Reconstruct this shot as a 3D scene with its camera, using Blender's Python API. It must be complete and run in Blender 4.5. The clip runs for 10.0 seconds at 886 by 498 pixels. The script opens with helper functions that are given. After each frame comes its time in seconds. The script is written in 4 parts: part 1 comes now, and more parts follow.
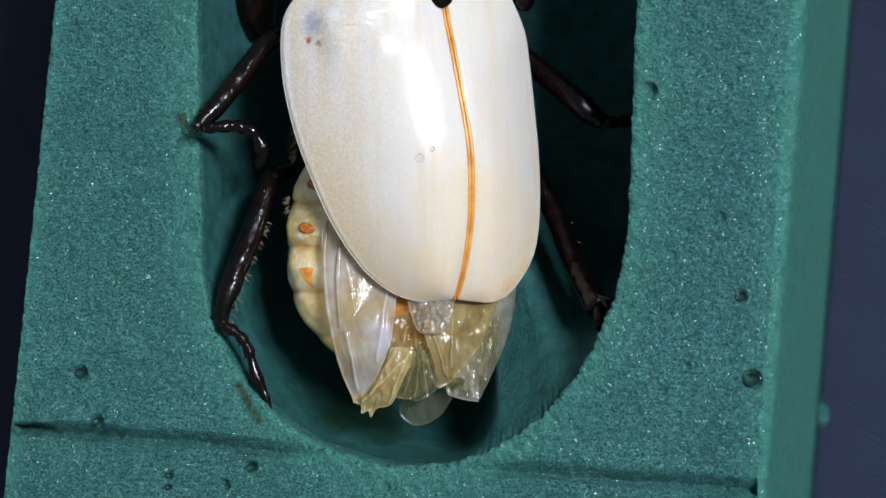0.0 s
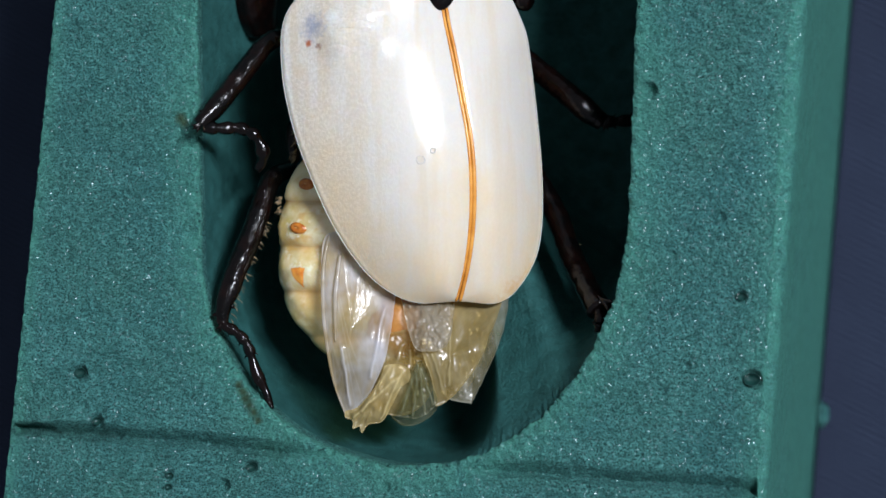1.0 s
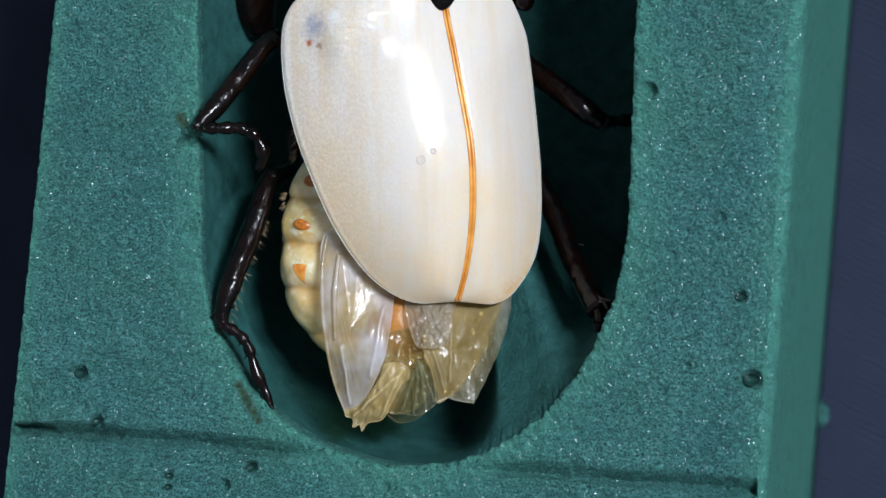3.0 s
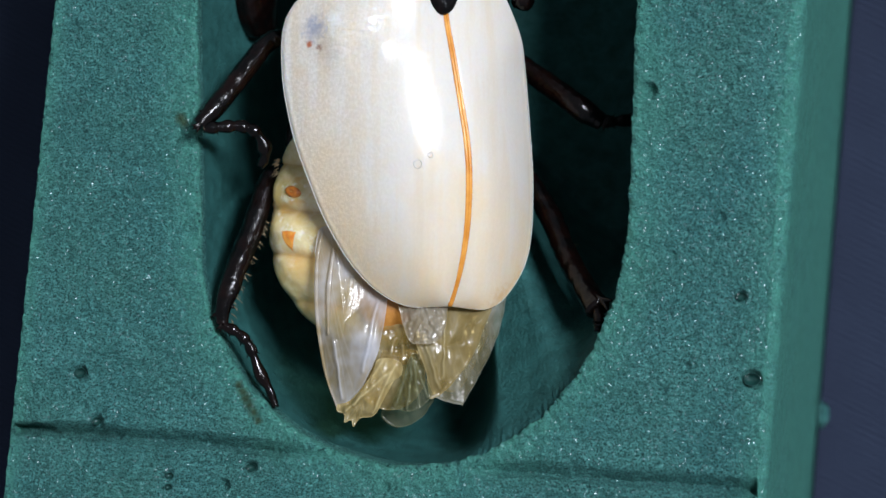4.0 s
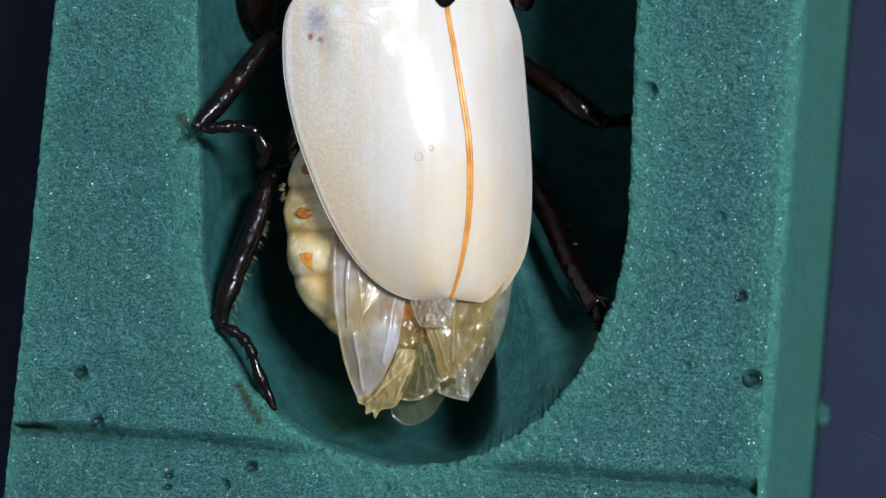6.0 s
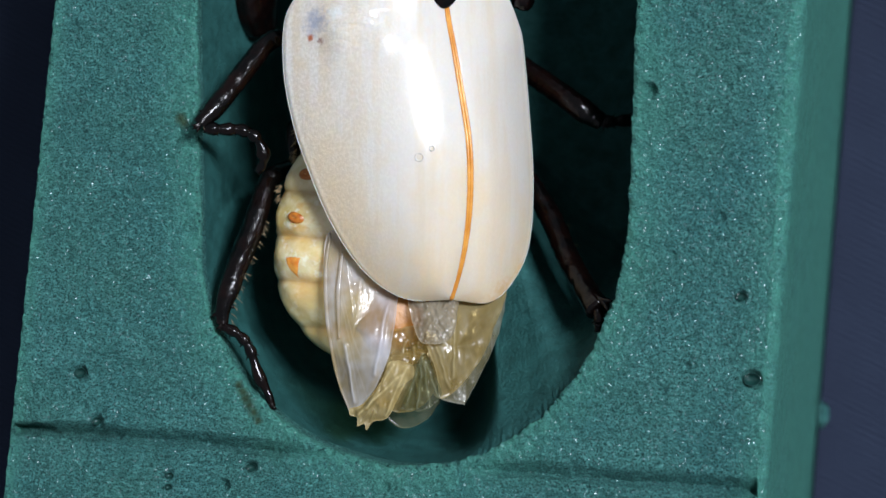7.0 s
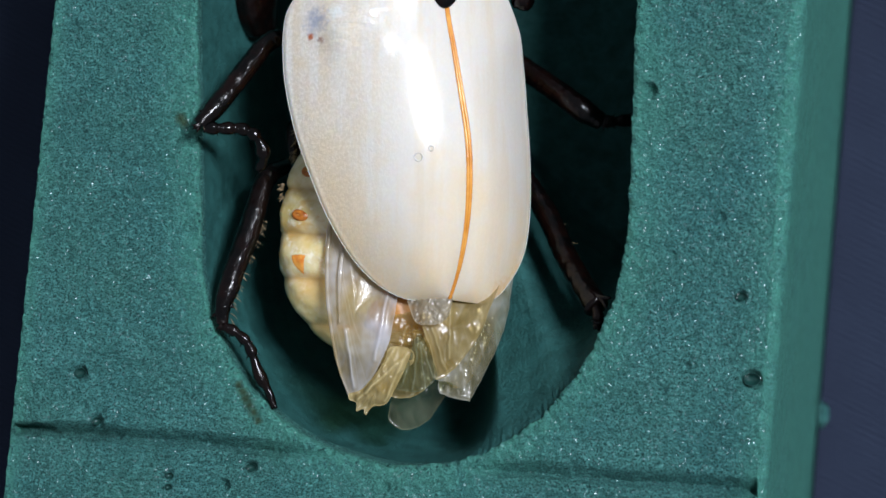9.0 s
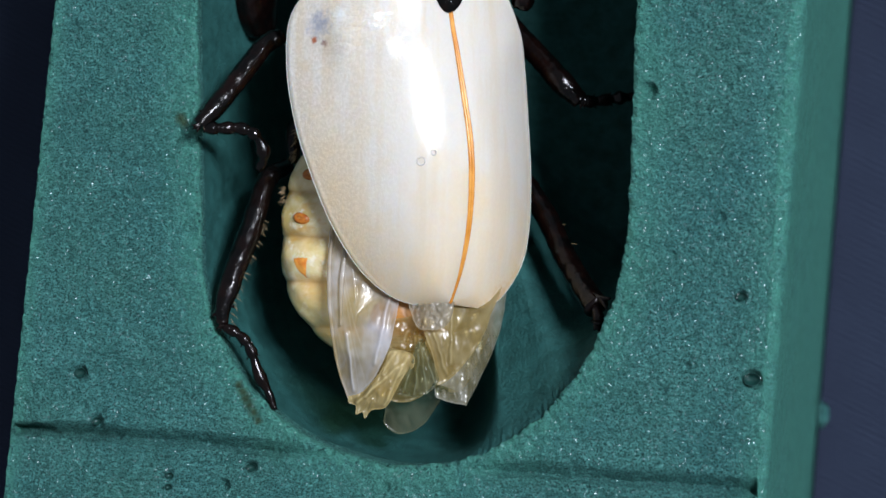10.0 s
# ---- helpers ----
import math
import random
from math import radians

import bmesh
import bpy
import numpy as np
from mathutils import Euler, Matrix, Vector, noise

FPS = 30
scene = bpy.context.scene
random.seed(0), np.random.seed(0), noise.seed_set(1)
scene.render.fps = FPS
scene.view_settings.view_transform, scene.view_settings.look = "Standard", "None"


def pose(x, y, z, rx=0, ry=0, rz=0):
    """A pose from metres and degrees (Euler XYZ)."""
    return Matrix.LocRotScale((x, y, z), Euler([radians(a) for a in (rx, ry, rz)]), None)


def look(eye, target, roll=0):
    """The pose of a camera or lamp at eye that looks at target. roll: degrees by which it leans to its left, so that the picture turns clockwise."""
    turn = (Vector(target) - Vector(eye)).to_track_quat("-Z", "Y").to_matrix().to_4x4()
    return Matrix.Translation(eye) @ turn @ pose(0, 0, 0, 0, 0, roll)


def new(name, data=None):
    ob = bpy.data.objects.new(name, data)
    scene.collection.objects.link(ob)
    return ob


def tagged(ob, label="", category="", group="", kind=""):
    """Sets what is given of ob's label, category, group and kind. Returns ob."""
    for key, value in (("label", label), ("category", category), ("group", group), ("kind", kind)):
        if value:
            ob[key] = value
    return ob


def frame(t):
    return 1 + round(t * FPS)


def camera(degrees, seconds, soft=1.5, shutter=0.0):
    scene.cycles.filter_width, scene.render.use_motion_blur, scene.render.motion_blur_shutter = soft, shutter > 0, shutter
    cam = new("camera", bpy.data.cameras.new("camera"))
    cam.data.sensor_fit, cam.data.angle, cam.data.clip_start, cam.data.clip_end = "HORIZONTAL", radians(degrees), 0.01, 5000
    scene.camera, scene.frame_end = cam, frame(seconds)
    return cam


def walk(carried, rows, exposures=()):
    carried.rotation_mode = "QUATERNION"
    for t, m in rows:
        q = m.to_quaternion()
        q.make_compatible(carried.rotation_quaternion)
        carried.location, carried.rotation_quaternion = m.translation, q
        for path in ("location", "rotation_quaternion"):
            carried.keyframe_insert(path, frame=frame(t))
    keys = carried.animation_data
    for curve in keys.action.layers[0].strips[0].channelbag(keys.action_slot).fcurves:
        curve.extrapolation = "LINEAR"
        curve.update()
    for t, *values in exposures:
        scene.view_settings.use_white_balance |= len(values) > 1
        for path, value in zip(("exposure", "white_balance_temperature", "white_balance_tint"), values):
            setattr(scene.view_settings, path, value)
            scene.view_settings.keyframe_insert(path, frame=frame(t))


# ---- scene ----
# Close view of a freshly emerged beetle lying in the oval hollow of a green foam block.
# Lengths are written in millimetres; MM turns them into metres.
MM = 0.001
TOP = 65.0        # height of the block above the cloth
TILT = 11.0       # lean of the view, and of the body that faces it

cam = camera(20.0, 10.0, soft=1.5)
CENTRE = Vector((0, 0, TOP * MM))
EYE = CENTRE + 0.260 * Vector((math.sin(radians(TILT)), 0, math.cos(radians(TILT))))
cam.data.dof.use_dof = True
cam.data.dof.focus_distance = 0.263
cam.data.dof.aperture_fstop = 24.0
VIEW = pose(*EYE, 0, TILT, 0)
walk(cam, [(0, VIEW), (10, VIEW)], [(0, 0.0), (10, 0.0)])

# ---- light: dark room, one lamp panel high at the side ----
world = bpy.data.worlds.new("dark_room")
world.use_nodes = True
world.node_tree.nodes["Background"].inputs[0].default_value = (0.75, 0.85, 1.0, 1)
world.node_tree.nodes["Background"].inputs[1].default_value = 0.31
scene.world = world


def panel_lamp(name, at, aim, wide, high, watts, colour):
    data = bpy.data.lights.new(name, "AREA")
    data.shape, data.size, data.size_y = "RECTANGLE", wide, high
    data.energy, data.color = watts, colour
    lamp = new(name, data)
    lamp.matrix_world = look(at, aim)
    return lamp


panel_lamp("panel_lamp", (0.82, 0.43, 1.33), (0, 0, 0.065), 0.13, 0.48, 41.6, (0.85, 0.895, 1.0))


# ---- materials ----
class Nodes:
    """A material whose texture space is in millimetres."""

    def __init__(self, name):
        self.material = bpy.data.materials.new(name)
        self.material.use_nodes = True
        self.tree = self.material.node_tree
        self.bsdf = self.tree.nodes["Principled BSDF"]
        self.out = self.tree.nodes["Material Output"]
        place = self.add("ShaderNodeTexCoord")
        scale = self.add("ShaderNodeVectorMath", operation="SCALE")
        scale.inputs["Scale"].default_value = 1000
        self.join(place.outputs["Object"], scale.inputs[0])
        self.space = scale.outputs[0]

    def add(self, kind, **settings):
        node = self.tree.nodes.new(kind)
        for key, value in settings.items():
            setattr(node, key, value)
        return node

    def join(self, a, b):
        self.tree.links.new(a, b)

    def noise(self, scale, detail=4, stretch=(1, 1, 1), rough=0.6):
        m = self.add("ShaderNodeMapping")
        m.inputs["Scale"].default_value = stretch
        self.join(self.space, m.inputs["Vector"])
        n = self.add("ShaderNodeTexNoise")
        n.inputs["Scale"].default_value = scale
        n.inputs["Detail"].default_value = detail
        n.inputs["Roughness"].default_value = rough
        self.join(m.outputs[0], n.inputs["Vector"])
        return n.outputs["Fac"]

    def cells(self, scale, feature="F1", out="Distance"):
        v = self.add("ShaderNodeTexVoronoi", feature=feature)
        v.inputs["Scale"].default_value = scale
        self.join(self.space, v.inputs["Vector"])
        return v.outputs[out]

    def ramp(self, value, stops):
        r = self.add("ShaderNodeValToRGB")
        while len(r.color_ramp.elements) < len(stops):
            r.color_ramp.elements.new(0.5)
        for e, (p, c) in zip(r.color_ramp.elements, stops):
            e.position = p
            e.color = (*c, 1) if isinstance(c, tuple) else (c, c, c, 1)
        self.join(value, r.inputs[0])
        return r.outputs[0]

    def mix(self, factor, a, b, blend="MIX"):
        m = self.add("ShaderNodeMix", data_type="RGBA", blend_type=blend)
        for socket, value in ((m.inputs[0], factor), (m.inputs[6], a), (m.inputs[7], b)):
            if isinstance(value, (int, float)):
                socket.default_value = value
            elif isinstance(value, tuple):
                socket.default_value = (*value, 1)
            else:
                self.join(value, socket)
        return m.outputs[2]

    def maths(self, op, a, b=0.0):
        m = self.add("ShaderNodeMath", operation=op)
        for socket, value in ((m.inputs[0], a), (m.inputs[1], b)):
            if isinstance(value, (int, float)):
                socket.default_value = value
            else:
                self.join(value, socket)
        return m.outputs[0]

    def bump(self, height, depth_mm, below=None):
        b = self.add("ShaderNodeBump")
        b.inputs["Strength"].default_value = 1.0
        b.inputs["Distance"].default_value = depth_mm * MM
        self.join(height, b.inputs["Height"])
        if below:
            self.join(below, b.inputs["Normal"])
        return b.outputs[0]

    def set(self, **values):
        for key, value in values.items():
            socket = self.bsdf.inputs[key.replace("_", " ")]
            if isinstance(value, (int, float)):
                socket.default_value = value
            elif isinstance(value, tuple):
                socket.default_value = (*value, 1) if len(value) == 3 and socket.type == "RGBA" else value
            else:
                self.join(value, socket)
        return self


FOAM_OLIVE_MARKS = [((-21.9, -14.3, 65.0), 0.50), ((-21.5, -15.0, 65.0), 0.60), ((-21.1, -15.7, 65.0), 0.65), ((-20.7, -16.4, 64.9), 0.65), ((-20.25, -17.2, 64.9), 0.60),
                ((-19.8, -18.0, 64.9), 0.50), ((-28.21, 13.85, 65.0), 0.7), ((-27.78, 13.25, 65.0), 0.6)]


def foam_material(pressed_shaded=False):
    n = Nodes("pressed_shaded_foam" if pressed_shaded else "green_wet_foam")
    broad = n.noise(0.12, 3)
    fine = n.noise(2.9, 4, (0.75, 1.3, 1.0), 0.75)
    base = n.mix(n.ramp(broad, [(0.35, 0.0), (0.65, 1.0)]), (0.051, 0.206, 0.200), (0.081, 0.284, 0.264))
    base = n.mix(n.ramp(n.noise(0.09, 3), [(0.40, 0.0), (0.66, 0.8)]), base, (0.068, 0.238, 0.198))
    tear = n.noise(0.35, 4, (0.35, 1.6, 1.0), 0.7)
    base = n.mix(n.ramp(tear, [(0.30, 0.85), (0.46, 0.0)]), base, (0.030, 0.140, 0.128))
    base = n.mix(n.ramp(fine, [(0.38, 0.75), (0.55, 0.0)]), base, (0.018, 0.090, 0.080))
    base = n.mix(n.ramp(n.noise(2.0, 4, (0.6, 1.3, 1.0)), [(0.5, 0.0), (0.66, 0.75)]), base, (0.112, 0.350, 0.318))
    base = n.mix(n.ramp(n.noise(5.2, 3, rough=0.7), [(0.41, 1.0), (0.51, 0.0)]), base, (0.010, 0.058, 0.054))
    # torn, drier cells along the cut edges; sides paler too, painted-in light
    torn_lit = n.add("ShaderNodeAttribute", attribute_name="torn_lit")
    patchy = n.maths("MULTIPLY", torn_lit.outputs["Fac"], n.ramp(n.noise(0.8, 4), [(0.3, 0.25), (0.65, 1.0)]))
    base = n.mix(n.maths("MULTIPLY", patchy, 0.7), base, (0.085, 0.345, 0.262))
    # ragged olive marks beside the feet
    for at, size in FOAM_OLIVE_MARKS:
        away = n.add("ShaderNodeVectorMath", operation="DISTANCE")
        n.join(n.space, away.inputs[0])
        away.inputs[1].default_value = at
        ragged = n.maths("ADD", away.outputs["Value"], n.maths("MULTIPLY", n.noise(2.0, 4), size * 0.8))
        base = n.mix(n.ramp(n.maths("DIVIDE", ragged, size * 2), [(0.35, 0.9), (0.85, 0.0)]), base, (0.034, 0.062, 0.028))
    pits = n.ramp(n.cells(1.6), [(0.05, 0.0), (0.28, 1.0)])
    relief = n.bump(n.noise(2.8, 5, (0.75, 1.3, 1.0), 0.75), 0.75)
    relief = n.bump(pits, 0.10, relief)
    relief = n.bump(n.noise(6.5, 3, rough=0.7), 0.10, relief)
    if pressed_shaded:
        # smooth pressed foam, its green darkened to paint in the hollow's shade
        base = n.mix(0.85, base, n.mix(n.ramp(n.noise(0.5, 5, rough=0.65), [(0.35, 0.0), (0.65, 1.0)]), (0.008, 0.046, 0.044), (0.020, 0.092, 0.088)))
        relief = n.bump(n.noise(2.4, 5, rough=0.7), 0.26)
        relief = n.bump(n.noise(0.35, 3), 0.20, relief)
    n.set(Base_Color=base, Roughness=0.6 if pressed_shaded else 0.85, Normal=relief, Specular_IOR_Level=0.2)
    # wet cell walls: tiny facets that each face their own way
    facet = n.cells(3.5 if pressed_shaded else 8.0, out="Color")
    shift = n.add("ShaderNodeVectorMath", operation="SUBTRACT")
    n.join(facet, shift.inputs[0])
    shift.inputs[1].default_value = (0.5, 0.5, 0.5)
    wide = n.add("ShaderNodeVectorMath", operation="SCALE")
    wide.inputs["Scale"].default_value = 1.0
    n.join(shift.outputs[0], wide.inputs[0])
    geo = n.add("ShaderNodeNewGeometry")
    both = n.add("ShaderNodeVectorMath", operation="ADD")
    n.join(wide.outputs[0], both.inputs[0])
    n.join(geo.outputs["Normal"], both.inputs[1])
    unit = n.add("ShaderNodeVectorMath", operation="NORMALIZE")
    n.join(both.outputs[0], unit.inputs[0])
    gloss = n.add("ShaderNodeBsdfGlossy")
    gloss.inputs["Roughness"].default_value = 0.20
    gloss.inputs["Color"].default_value = (0.8, 0.92, 1.0, 1)
    n.join(unit.outputs[0], gloss.inputs["Normal"])
    spot = n.ramp(n.cells(3.5 if pressed_shaded else 8.0), [(0.14 if pressed_shaded else 0.30, 0.016 if pressed_shaded else 0.028), (0.2 if pressed_shaded else 0.48, 0.0)])
    blend = n.add("ShaderNodeMixShader")
    n.join(spot, blend.inputs[0])
    n.join(n.bsdf.outputs[0], blend.inputs[1])
    n.join(gloss.outputs[0], blend.inputs[2])
    n.join(blend.outputs[0], n.out.inputs[0])
    return n.material


def cloth_material():
    n = Nodes("navy_twill_cloth")
    turn = n.add("ShaderNodeMapping")
    turn.inputs["Rotation"].default_value = (0, 0, radians(-64))
    n.join(n.space, turn.inputs["Vector"])
    wave = n.add("ShaderNodeTexWave")
    wave.inputs["Scale"].default_value = 0.40
    wave.inputs["Distortion"].default_value = 1.6
    wave.inputs["Detail"].default_value = 3
    n.join(turn.outputs[0], wave.inputs["Vector"])
    base = n.mix(wave.outputs["Fac"], (0.012, 0.016, 0.029), (0.034, 0.046, 0.079))
    base = n.mix(n.ramp(n.noise(0.05, 3), [(0.35, 0.0), (0.7, 0.6)]), base, (0.016, 0.021, 0.038))
    n.set(Base_Color=base, Roughness=0.9, Normal=n.bump(wave.outputs["Fac"], 0.22), Specular_IOR_Level=0.1)
    return n.material


# centre of the crumpled skin on the shoulder
SHOULDER_FOLDS = (-10.5, -2.5, 1.0)


def elytron_material(blotch=None):
    n = Nodes("soft_ivory_wing_case")
    streak = n.noise(1.0, 4, (0.9, 0.04, 0.4))
    broad = n.noise(0.10, 3)
    # whiter at the base, tanned towards the rear
    along = n.add("ShaderNodeSeparateXYZ")
    n.join(n.space, along.inputs[0])
    rear = n.maths("ADD", n.maths("MULTIPLY", along.outputs["Y"], -0.026), n.maths("MULTIPLY", n.maths("SUBTRACT", broad, 0.5), 1.6))
    base = n.mix(n.ramp(rear, [(0.30, 0.0), (0.80, 0.9)]), (0.755, 0.695, 0.632), (0.795, 0.615, 0.405))
    base = n.mix(n.ramp(streak, [(0.45, 0.0), (0.72, 0.40)]), base, (0.74, 0.70, 0.665))
    base = n.mix(n.ramp(n.noise(0.55, 4, (1.0, 0.05, 0.4)), [(0.36, 0.6), (0.52, 0.0)]), base, (0.73, 0.61, 0.47))
    pebble = n.ramp(n.noise(2.7, 3, (1.4, 1, 1), 0.6), [(0.40, 0.0), (0.66, 1.0)])
    inner = n.ramp(n.maths("DIVIDE", n.maths("ADD", along.outputs["X"], 16.0), 20.0), [(0.15, 0.0), (0.60, 0.8)])
    pebble = n.maths("ADD", n.maths("MULTIPLY", pebble, n.maths("SUBTRACT", 1.0, inner)), n.maths("MULTIPLY", inner, 0.7))
    base = n.mix(1.0, base, n.ramp(pebble, [(0.0, (0.87, 0.85, 0.815)), (1.0, (1.0, 1.0, 1.0))]), "MULTIPLY")
    if blotch:
        # bruised blue-grey blotch on the shoulder with a small rust spot at its foot
        for at, size, colour, amount in blotch:
            away = n.add("ShaderNodeVectorMath", operation="DISTANCE")
            n.join(n.space, away.inputs[0])
            away.inputs[1].default_value = at
            ragged = n.maths("ADD", away.outputs["Value"], n.maths("MULTIPLY", n.maths("SUBTRACT", n.noise(1.3, 5, rough=0.7), 0.3), size * 2.2))
            base = n.mix(n.ramp(n.maths("DIVIDE", ragged, size * 2), [(0.30, amount), (0.72, 0.0)]), base, colour)
    relief = n.bump(pebble, 0.016)
    if blotch:
        away = n.add("ShaderNodeVectorMath", operation="DISTANCE")
        n.join(n.space, away.inputs[0])
        away.inputs[1].default_value = SHOULDER_FOLDS
        near = n.ramp(n.maths("DIVIDE", away.outputs["Value"], 8.0), [(0.10, 1.0), (0.70, 0.0)])
        folds = n.noise(0.30, 3, (1.0, 1.7, 1.0), 0.5)
        folds = n.maths("ABSOLUTE", n.maths("SUBTRACT", folds, 0.5))
        relief = n.bump(n.maths("MULTIPLY", near, folds), 0.6, relief)
    relief = n.bump(streak, 0.010, relief)
    n.set(Base_Color=base, Roughness=n.ramp(n.noise(1.8, 3), [(0.3, 0.16), (0.7, 0.24)]), Normal=relief,
          Subsurface_Weight=0.5, Subsurface_Radius=(1.0, 0.7, 0.45), Subsurface_Scale=0.0010,
          Coat_Weight=0.3, Coat_Roughness=0.10, Specular_IOR_Level=0.3)
    # the young shell is thin and lets light through
    glow = n.add("ShaderNodeBsdfTranslucent")
    n.join(base, glow.inputs[0])
    skin = n.add("ShaderNodeMixShader")
    skin.inputs[0].default_value = 0.20
    n.join(n.bsdf.outputs[0], skin.inputs[1])
    n.join(glow.outputs[0], skin.inputs[2])
    n.join(skin.outputs[0], n.out.inputs[0])
    return n.material


def plain(name, low, high, rough, scale=1.0, bump=0.04, fine=3.0, **more):
    n = Nodes(name)
    base = n.mix(n.ramp(n.noise(scale, 4), [(0.35, 0.0), (0.65, 1.0)]), low, high)
    n.set(Base_Color=base, Roughness=rough, Normal=n.bump(n.noise(fine, 4), bump), **more)
    return n.material


def membrane_material(name, tint, clear, milk, damp=0.022, crumple=0.12):
    """Wet wing skin: part clear, milkier along folds and borders, with a glossy face."""
    n = Nodes(name)
    cloud = n.noise(0.16, 3)
    crease = n.noise(0.9, 5, (1.5, 0.5, 1.0), 0.6)
    fold = n.add("ShaderNodeAttribute", attribute_name="fold")
    base = n.mix(n.ramp(cloud, [(0.38, 0.0), (0.62, 1.0)]), tint, milk)
    base = n.mix(n.ramp(crease, [(0.5, 0.0), (0.7, 0.35)]), base, milk)
    base = n.mix(n.maths("MULTIPLY", fold.outputs["Fac"], 0.8), base, tuple(min(0.9, 1.06 * c) for c in milk))
    n.set(Base_Color=base, Roughness=0.30, Normal=n.bump(crease, 0.05))
    thin = n.add("ShaderNodeBsdfTransparent")
    thin.inputs[0].default_value = (*[c ** 0.36 for c in tint], 1)
    glow = n.add("ShaderNodeBsdfTranslucent")
    n.join(base, glow.inputs[0])
    skin = n.add("ShaderNodeMixShader")
    skin.inputs[0].default_value = 0.42
    n.join(n.bsdf.outputs[0], skin.inputs[1])
    n.join(glow.outputs[0], skin.inputs[2])
    body = n.add("ShaderNodeMixShader")
    openness = n.ramp(cloud, [(0.35, min(1.0, clear + 0.13)), (0.65, clear - 0.13)])
    n.join(n.maths("MULTIPLY", openness, n.maths("SUBTRACT", 1.0, n.maths("MULTIPLY", fold.outputs["Fac"], 0.55))), body.inputs[0])
    n.join(skin.outputs[0], body.inputs[1])
    n.join(thin.outputs[0], body.inputs[2])
    # a film of moisture over all
    wet = n.add("ShaderNodeBsdfGlossy")
    wet.inputs["Roughness"].default_value = 0.12
    pucker = n.noise(1.1, 2, (1.3, 0.6, 1))
    n.join(n.bump(pucker, crumple, n.bump(n.noise(0.22, 3, (1.6, 0.6, 1), 0.45), 0.22)), wet.inputs["Normal"])
    last = n.add("ShaderNodeMixShader")
    last.inputs[0].default_value = damp
    n.join(body.outputs[0], last.inputs[1])
    n.join(wet.outputs[0], last.inputs[2])
    n.join(last.outputs[0], n.out.inputs[0])
    return n.material


def flesh_material():
    n = Nodes("cream_abdomen_skin")
    cloud = n.noise(0.28, 4)
    base = n.mix(n.ramp(cloud, [(0.35, 0.0), (0.6, 1.0)]), (0.60, 0.45, 0.17), (0.77, 0.67, 0.43))
    base = n.mix(n.ramp(n.noise(0.33, 3, (1, 1.4, 1)), [(0.58, 0.0), (0.70, 0.6)]), base, (0.62, 0.34, 0.07))
    base = n.mix(n.ramp(n.noise(0.45, 3), [(0.57, 0.0), (0.66, 0.9)]), base, (0.84, 0.79, 0.62))
    # orange stain low on the flank; olive at the rear paints in shade
    away = n.add("ShaderNodeVectorMath", operation="DISTANCE")
    n.join(n.space, away.inputs[0])
    away.inputs[1].default_value = (-7.4, -14.6, 3.4)
    ragged = n.maths("ADD", away.outputs["Value"], n.maths("MULTIPLY", n.noise(0.7, 4), 2.2))
    base = n.mix(n.ramp(n.maths("DIVIDE", ragged, 6.0), [(0.25, 0.75), (0.62, 0.0)]), base, (0.60, 0.29, 0.05))
    split = n.add("ShaderNodeSeparateXYZ")
    n.join(n.space, split.inputs[0])
    hind = n.maths("ADD", n.maths("MULTIPLY", split.outputs["Y"], -0.05), n.maths("MULTIPLY", n.noise(0.3, 3), 0.4))
    base = n.mix(n.ramp(hind, [(0.72, 0.0), (1.05, 0.7)]), base, (0.42, 0.36, 0.16))
    # ochre skin in the creases between the rings
    ring = n.add("ShaderNodeAttribute", attribute_name="fold")
    base = n.mix(n.ramp(ring.outputs["Fac"], [(0.12, 0.0), (0.55, 0.85)]), base, (0.50, 0.29, 0.075))
    relief = n.bump(n.noise(0.9, 3, rough=0.45), 0.07)
    n.set(Base_Color=base, Roughness=0.26, Normal=relief, Subsurface_Weight=0.45, Subsurface_Radius=(1, 0.7, 0.35),
          Subsurface_Scale=0.0018, Coat_Weight=0.6, Coat_Roughness=0.10)
    return n.material


def shell_material():
    n = Nodes("black_brown_shell")
    base = n.mix(n.ramp(n.noise(0.5, 3), [(0.4, 0.0), (0.7, 1.0)]), (0.0012, 0.0010, 0.0010), (0.006, 0.0020, 0.0014))
    patchy = n.noise(0.8, 3)
    pores = n.ramp(n.cells(4.5), [(0.10, 0.0), (0.34, 1.0)])
    relief = n.bump(pores, 0.014)
    relief = n.bump(n.noise(1.6, 3), 0.05, relief)
    n.set(Base_Color=base, Roughness=n.ramp(patchy, [(0.4, 0.09), (0.65, 0.26)]), Normal=relief, Specular_IOR_Level=0.24)
    return n.material


FOAM = foam_material()
FOAM_PRESSED_SHADED = foam_material(True)
CLOTH = cloth_material()
ELYTRON = elytron_material([((6.3, -31.3, -7.6), 2.6, (0.66, 0.40, 0.18), 0.7), ((8.4, -28.6, -9.2), 1.6, (0.70, 0.45, 0.22), 0.6), ((3.0, -32.2, -5.4), 1.8, (0.72, 0.48, 0.26), 0.5)])
